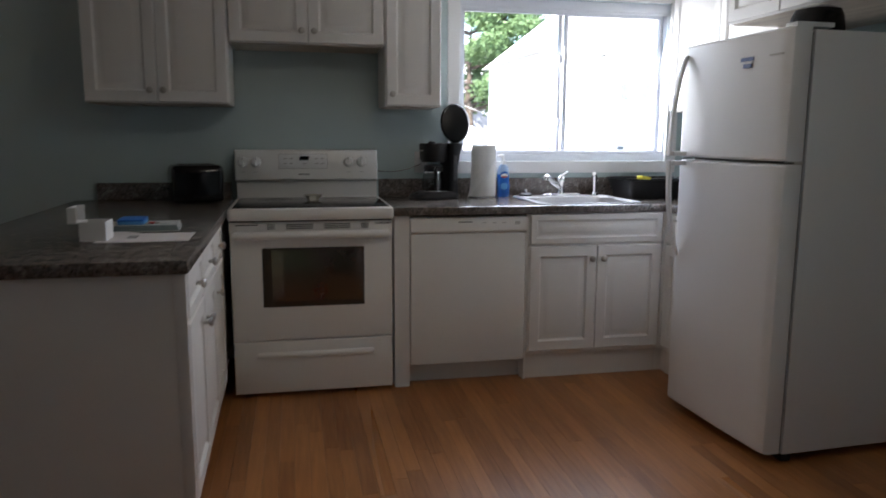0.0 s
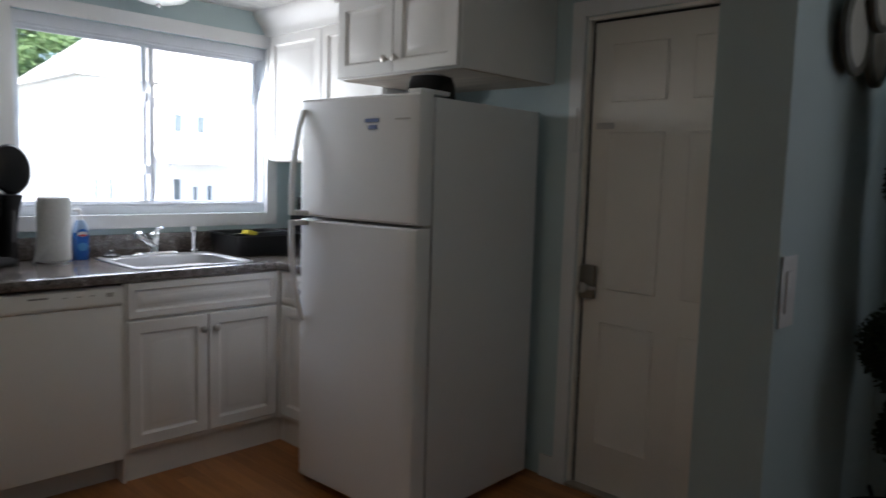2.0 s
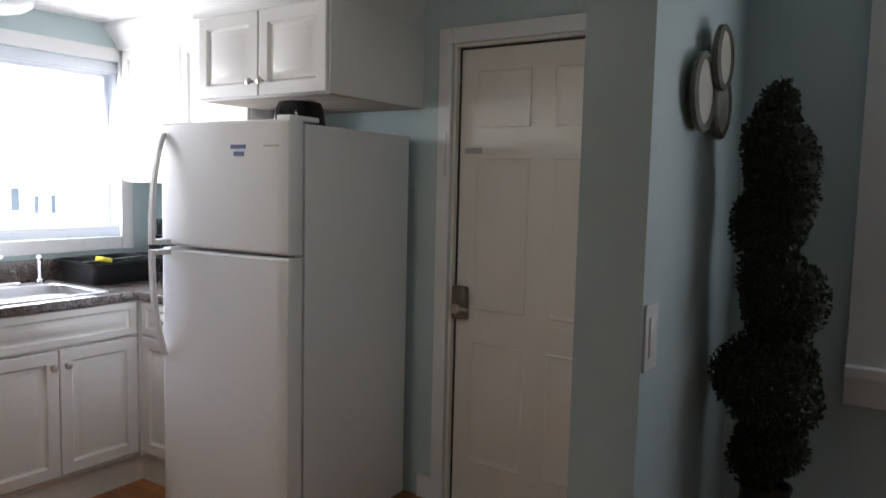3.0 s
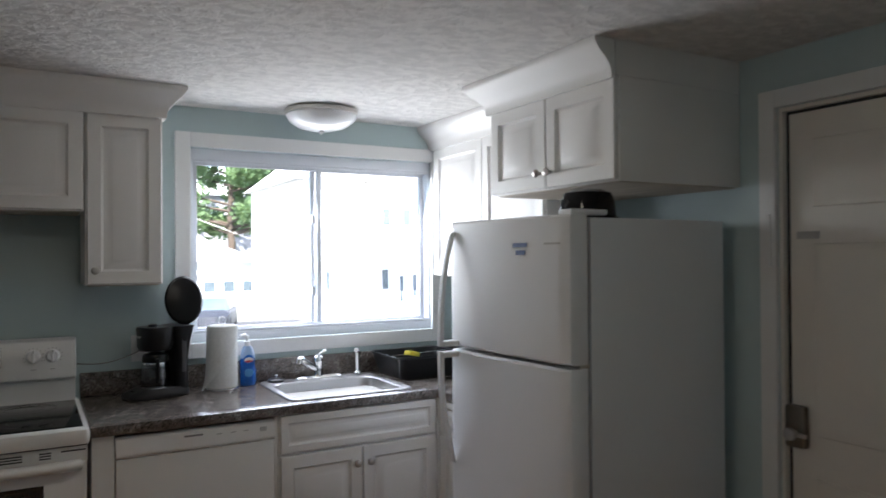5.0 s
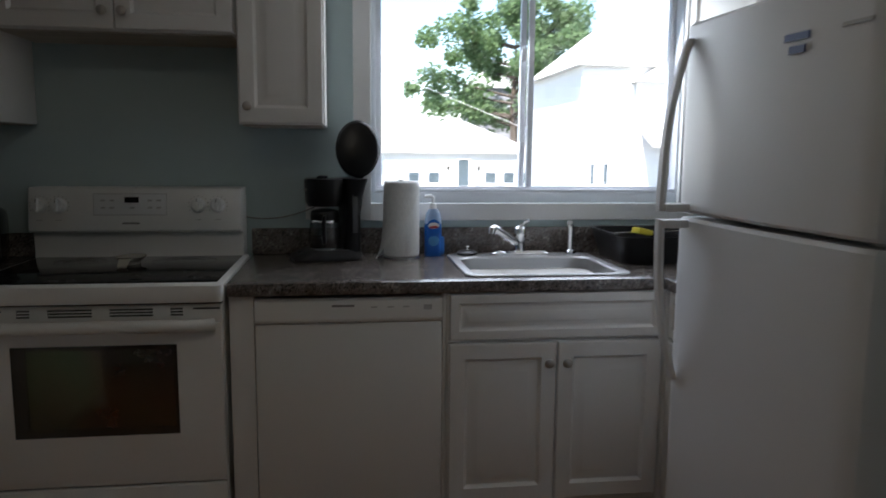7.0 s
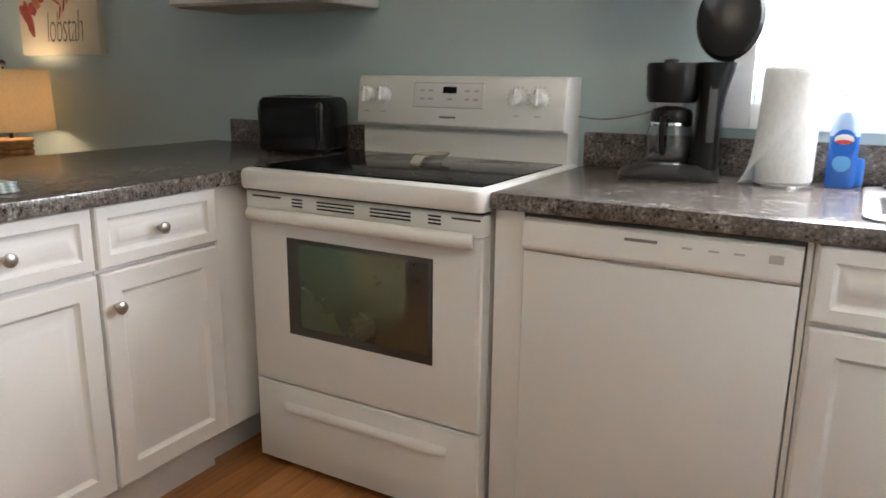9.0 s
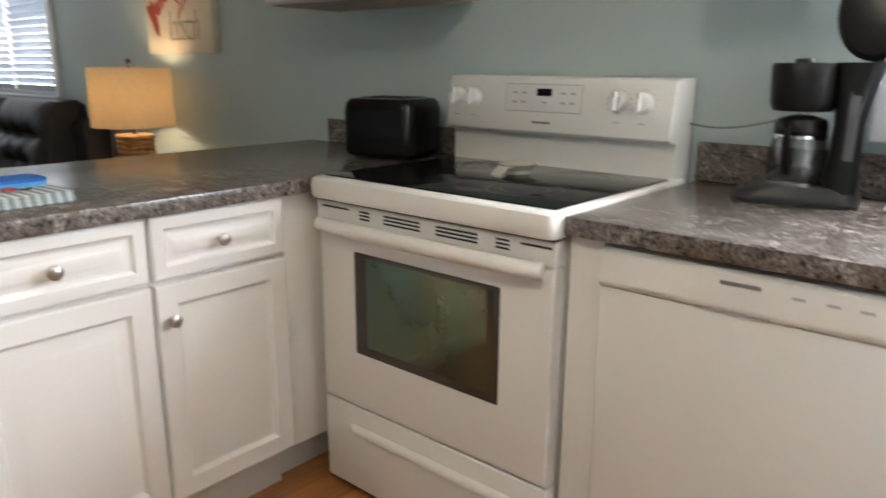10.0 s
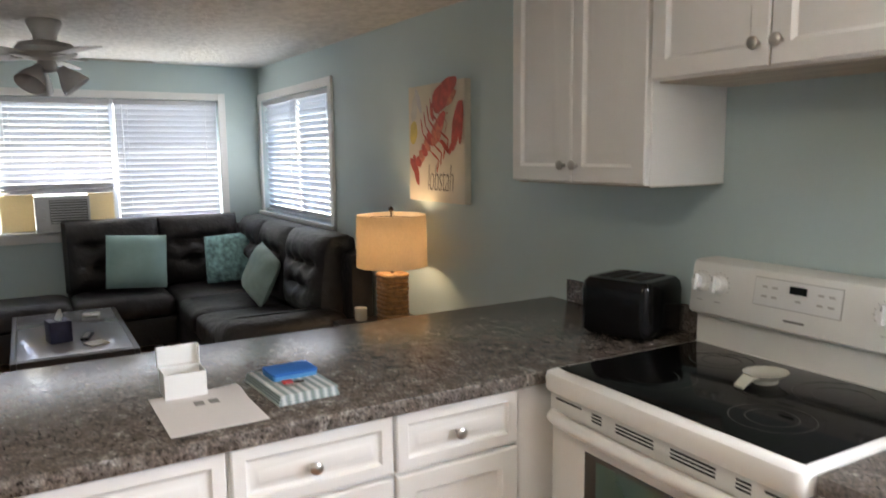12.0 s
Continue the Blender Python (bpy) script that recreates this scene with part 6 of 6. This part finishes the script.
bm = bmesh.new()
v = [bm.verts.new(p) for p in ((-600, -600, G), (600, -600, G), (600, 600, G), (-600, 600, G))]
bm.faces.new(v)
structure("ground", bm, M_GROUND, "pale grass and gravel ground outside the house")
structure("road", boxes((-300, 300, 25.0, 31.5, G - 0.2, G + 0.02)), M_ASPHALT, "grey asphalt street outside")
structure("pavement", boxes((-300, 300, 23.1, 24.8, G - 0.2, G + 0.12)), M_SIDING, "pale concrete pavement along the street")
structure("foundation", boxes((WEST - T, EAST + T, SOUTH - T, T, G - 0.2, FLOOR - 0.125)), M_SIDING, "pale foundation under the house")


def far_window(house, x, y, z, w, h, half=False):
    fr = part("window", boxes((x - 0.08, x + w + 0.08, y - 0.05, y, z - 0.08, z), (x - 0.08, x + w + 0.08, y - 0.05, y, z + h, z + h + 0.1), (x - 0.08, x, y - 0.05, y, z, z + h), (x + w, x + w + 0.08, y - 0.05, y, z, z + h)), M_SIDING, house, smooth=False)
    part("pane", boxes((x, x + w, y - 0.03, y - 0.005, z, z + (h * 0.5 if half else h))), M_FAR_GLASS, fr, smooth=False)
    if half:
        part("lowered_shade", boxes((x, x + w, y - 0.03, y - 0.005, z + h * 0.5 + 0.01, z + h)), M_SIDING, fr, smooth=False)


def hip_roof(x0, x1, y0, y1, z, rise, over=0.4, ridge=0.0):
    bm = bmesh.new()
    a, c, d, e = x0 - over, x1 + over, y0 - over, y1 + over
    mx, my = (a + c) / 2, (d + e) / 2
    low = [bm.verts.new(p) for p in ((a, d, z), (c, d, z), (c, e, z), (a, e, z))]
    up = [bm.verts.new((mx - ridge, my, z + rise)), bm.verts.new((mx + ridge, my, z + rise))]
    for f in ((low[0], low[1], up[1], up[0]), (low[2], low[3], up[0], up[1]), (low[1], low[2], up[1]), (low[3], low[0], up[0]), (low[3], low[2], low[1], low[0])):
        bm.faces.new(f)
    return bm


def bungalow():
    b = thing("bungalow", pose(0, 0, 0), "white single-storey house with hipped roof across the street", "house")
    part("wall", boxes((3.7, 13.9, 45, 54, G, 1.15)), M_SIDING, b, smooth=False)
    part("roof", hip_roof(3.7, 13.9, 45, 54, 1.15, 2.5, ridge=0.3), M_ROOF, b, smooth=False)
    for k in range(8):
        part("siding_board", boxes((3.65, 13.95, 44.965, 44.998, G + 0.25 + k * 0.32, G + 0.53 + k * 0.32)), M_SIDING, b, smooth=False)
    for x in (5.25, 6.58, 10.40, 11.65, 12.92):
        far_window(b, x, 44.96, -0.80, 0.70, 1.35, True)
    d = part("door", boxes((8.54, 9.26, 44.90, 44.96, G + 0.3, 0.72)), M_FAR_GLASS, b, "dark front door", smooth=False)
    part("door_frame", boxes((8.42, 8.54, 44.86, 44.96, G + 0.3, 0.84), (9.26, 9.38, 44.86, 44.96, G + 0.3, 0.84), (8.54, 9.26, 44.86, 44.96, 0.72, 0.84)), M_SIDING, d, smooth=False)
    part("step", boxes((8.0, 9.8, 43.9, 44.9, G, G + 0.28)), M_SIDING, b, smooth=False)
    for x in (7.80, 9.85):
        part("porch_light", boxes((x, x + 0.14, 44.8, 44.95, 0.05, 0.32), b=0.02), M_BRONZE, b)


bungalow()


def corner_house():
    b = thing("corner_house", pose(-0.42, 0, 0), "tall white two-storey house with gable and porch", "house")
    part("wall", boxes((12.6, 23.0, 30.6, 40, G, 5.4)), M_SIDING, b, smooth=False)
    bm = bmesh.new()
    prof = [(12.2, 5.3), (17.8, 9.6), (23.4, 5.3)]
    loft(bm, [[(x, y, z) for x, z in prof] for y in (30.2, 40.4)])
    part("roof", bm, M_ROOF, b, smooth=False)
    bay = part("bay", boxes((15.2, 19.6, 30.0, 30.6, G, 4.6)), M_SIDING, b, smooth=False)
    bm = bmesh.new()
    loft(bm, [[(x, y, z) for x, z in ((14.9, 4.55), (17.4, 6.1), (19.9, 4.55))] for y in (29.7, 30.7)])
    part("bay_roof", bm, M_ROOF, bay, smooth=False)
    for k in range(18):
        part("siding_board", boxes((12.55, 15.15, 30.565, 30.598, G + 0.2 + k * 0.37, G + 0.54 + k * 0.37)), M_SIDING, b, smooth=False)
    for x in (16.60, 17.75):
        far_window(b, x, 29.99, 3.06, 0.42, 0.80)
    for x, z, w, h in ((16.50, -0.20, 0.40, 1.0), (17.55, -0.85, 0.20, 1.30), (18.30, -0.60, 0.22, 1.1), (13.1, -0.2, 0.18, 0.95), (13.75, -0.2, 0.20, 0.95)):
        far_window(b, x, 29.99 if x > 15 else 30.56, z, w, h)
    bm = bmesh.new()
    loft(bm, [[(x, y, z) for y, z in ((29.99, 2.4), (28.6, 1.7), (28.6, 1.55), (29.99, 2.2))] for x in (15.3, 19.4)])
    part("porch_awning", bm, M_ROOF, b, smooth=False)
    for x in (15.9, 19.0):
        part("porch_post", boxes((x - 0.06, x + 0.06, 28.7, 28.82, G, 1.58)), M_GREYHOUSE, b, smooth=False)


corner_house()

gh = thing("grey_house", pose(0, 0, 0), "grey house behind the trees", "house")
part("wall", boxes((14.0, 21.6, 70, 78, G, 7.6)), M_GREYHOUSE, gh, smooth=False)
part("roof", hip_roof(14.0, 21.6, 70, 78, 7.6, 3.2, ridge=1.5), M_ROOF, gh, smooth=False)
for x in (15.0, 17.4, 19.8):
    far_window(gh, x, 69.98, 4.2, 0.9, 1.5)


def maple(x, y, height, spread, seed):
    tr = thing("maple_tree", pose(x, y, G), "leafy green maple tree behind the white bungalow", "tree")
    rng = random.Random(seed)
    bm = bmesh.new()
    tube(bm, [(0, 0, 0), (0.1, 0, height * 0.2), (-0.1, 0.1, height * 0.42), (0.1, 0, height * 0.8)], [0.42, 0.34, 0.24, 0.06], 9)
    tips = []
    for k in range(26):
        a, z = rng.uniform(0, 6.28), height * rng.uniform(0.31, 0.80)
        r = spread * rng.uniform(0.55, 0.95) * math.sin(min(3.0, 0.75 + 2.1 * (z / height)))
        end = Vector((r * math.cos(a), r * math.sin(a), z + rng.uniform(0.4, 2.0)))
        mid = Vector((0.45 * end.x, 0.45 * end.y, z + 0.2))
        tube(bm, [(0, 0, z - 0.5), mid, end], [0.13, 0.08, 0.03], 6)
        tips += [end, mid.lerp(end, 0.6), mid]
    part("trunk", bm, M_BARK, tr)
    bm = bmesh.new()
    for c in tips + [Vector((rng.gauss(0, spread * 0.3), rng.gauss(0, spread * 0.3), height * rng.uniform(0.6, 0.97))) for _ in range(34)]:
        rad = rng.uniform(0.7, 1.5)
        for _ in range(240):
            d = Vector((rng.gauss(0, 1), rng.gauss(0, 1), rng.gauss(0, 0.7)))
            p = c + d.normalized() * rad * rng.uniform(0.4, 1.1)
            s1 = Vector((rng.gauss(0, 1), rng.gauss(0, 1), rng.gauss(0, 0.5))).normalized() * rng.uniform(0.13, 0.25)
            s2 = s1.cross(Vector((rng.gauss(0, 1), rng.gauss(0, 1), rng.gauss(0, 1)))).normalized() * s1.length * 0.8
            bm.faces.new([bm.verts.new(q) for q in (p - s1, p - s2 * 0.8, p + s1, p + s2)])
    part("crown", bm, M_FOLIAGE, tr, "bright green leaves with gaps", smooth=False)


maple(15.3, 58.0, 15.5, 9.3, 4)


def parked_car(x, y):
    car = thing("parked_car", pose(x, y, G + 0.02, 0, 0, 72), "dark parked car on the street", "car")
    sec = lambda x, w, zs: [(x, -w, zs[0]), (x, w, zs[0]), (x, w * 1.02, zs[1]), (x, w * 0.80, zs[2]), (x, -w * 0.80, zs[2]), (x, -w * 1.02, zs[1])]
    part("body", loft(bmesh.new(), [sec(-2.2, 0.75, (0.35, 0.7, 0.72)), sec(-1.9, 0.86, (0.25, 0.85, 0.95)), sec(1.2, 0.88, (0.25, 0.85, 0.98)), sec(2.1, 0.82, (0.3, 0.75, 0.80)), sec(2.25, 0.7, (0.4, 0.6, 0.62))]), M_CARPAINT, car)
    part("cabin", loft(bmesh.new(), [sec(-1.7, 0.80, (0.93, 0.95, 0.97)), sec(-1.1, 0.80, (0.93, 1.05, 1.42)), sec(0.3, 0.80, (0.93, 1.05, 1.44)), sec(1.1, 0.80, (0.93, 0.96, 1.0))]), M_FAR_GLASS, car, "dark glass cabin")
    for wx in (-1.4, 1.4):
        for s in (-1, 1):
            wh = part("wheel", lathe(bmesh.new(), [(0.20, -0.1), (0.31, -0.1), (0.33, -0.06), (0.33, 0.06), (0.31, 0.1), (0.20, 0.1)], 24), M_BLACK, car, "", pose(wx, s * 0.80, 0.33, 90, 0, 0))
            part("rim", lathe(bmesh.new(), [(0.205, -0.09), (0.205, 0.09)], 18), M_STEEL, wh)


parked_car(7.4, 28.4)
wire = thing("overhead_cable", pose(0, 0, 0), "thin overhead cable crossing the street", "cable")
part("cable", tube(bmesh.new(), arc(lambda s: (-4 + 26 * s, 40, 8.62 - 9.8 * s + 0.6 * (2 * s - 1) ** 2), 20), 0.014, 5), M_SIDING, wire)

# ---------------------------------------------------------------- oak strip floor, laid last
STRIP = 0.0572
rng = random.Random(11)
lengths = (0.55, 0.75, 0.95, 1.15, 1.40)
oak = {ln: mesh("oak_strip", boxes((0.0004, STRIP - 0.0004, 0.0005, ln - 0.0005, -0.0115, 0.0), b=0.0006), M_OAK, smooth=False) for ln in lengths}
floor = tagged(new("floor"), "warm brown oak strip floor with a satin finish", kind="structure")
rest = bmesh.new()
x = WEST - 0.02
while x < EAST + 0.02:
    y = SOUTH - rng.uniform(0.02, 0.9)
    while y < 0.0:
        ln = rng.choice(lengths)
        y1 = min(y + ln - 0.0005, 0.0)
        lowest = -3.08 if x > 1.99 else SOUTH
        if y1 <= lowest:
            y += ln
            continue
        if -0.16 < x < 2.18 and -4.0 < y and y + ln < 0.02:
            ob = new("oak_strip", oak[ln])
            ob.parent, ob.location = floor, (x, y, FLOOR)
        else:
            y0 = max(y + 0.0005, lowest)
            x1, z1 = x + STRIP - 0.0004, FLOOR
            c = [rest.verts.new(p) for p in ((x + 0.0004, y0, z1), (x1, y0, z1), (x1, y1, z1), (x + 0.0004, y1, z1))]
            d = [rest.verts.new((*p.co.xy, z1 - 0.0115)) for p in c]
            rest.faces.new(c)
            for k in range(4):
                rest.faces.new((d[k], d[(k + 1) % 4], c[(k + 1) % 4], c[k]))
        y += ln
    x += STRIP
far_strips = part("oak_strips", rest, M_OAK_FAR, floor, "warm brown oak strips", smooth=False)
far_strips["kind"] = "stuff"
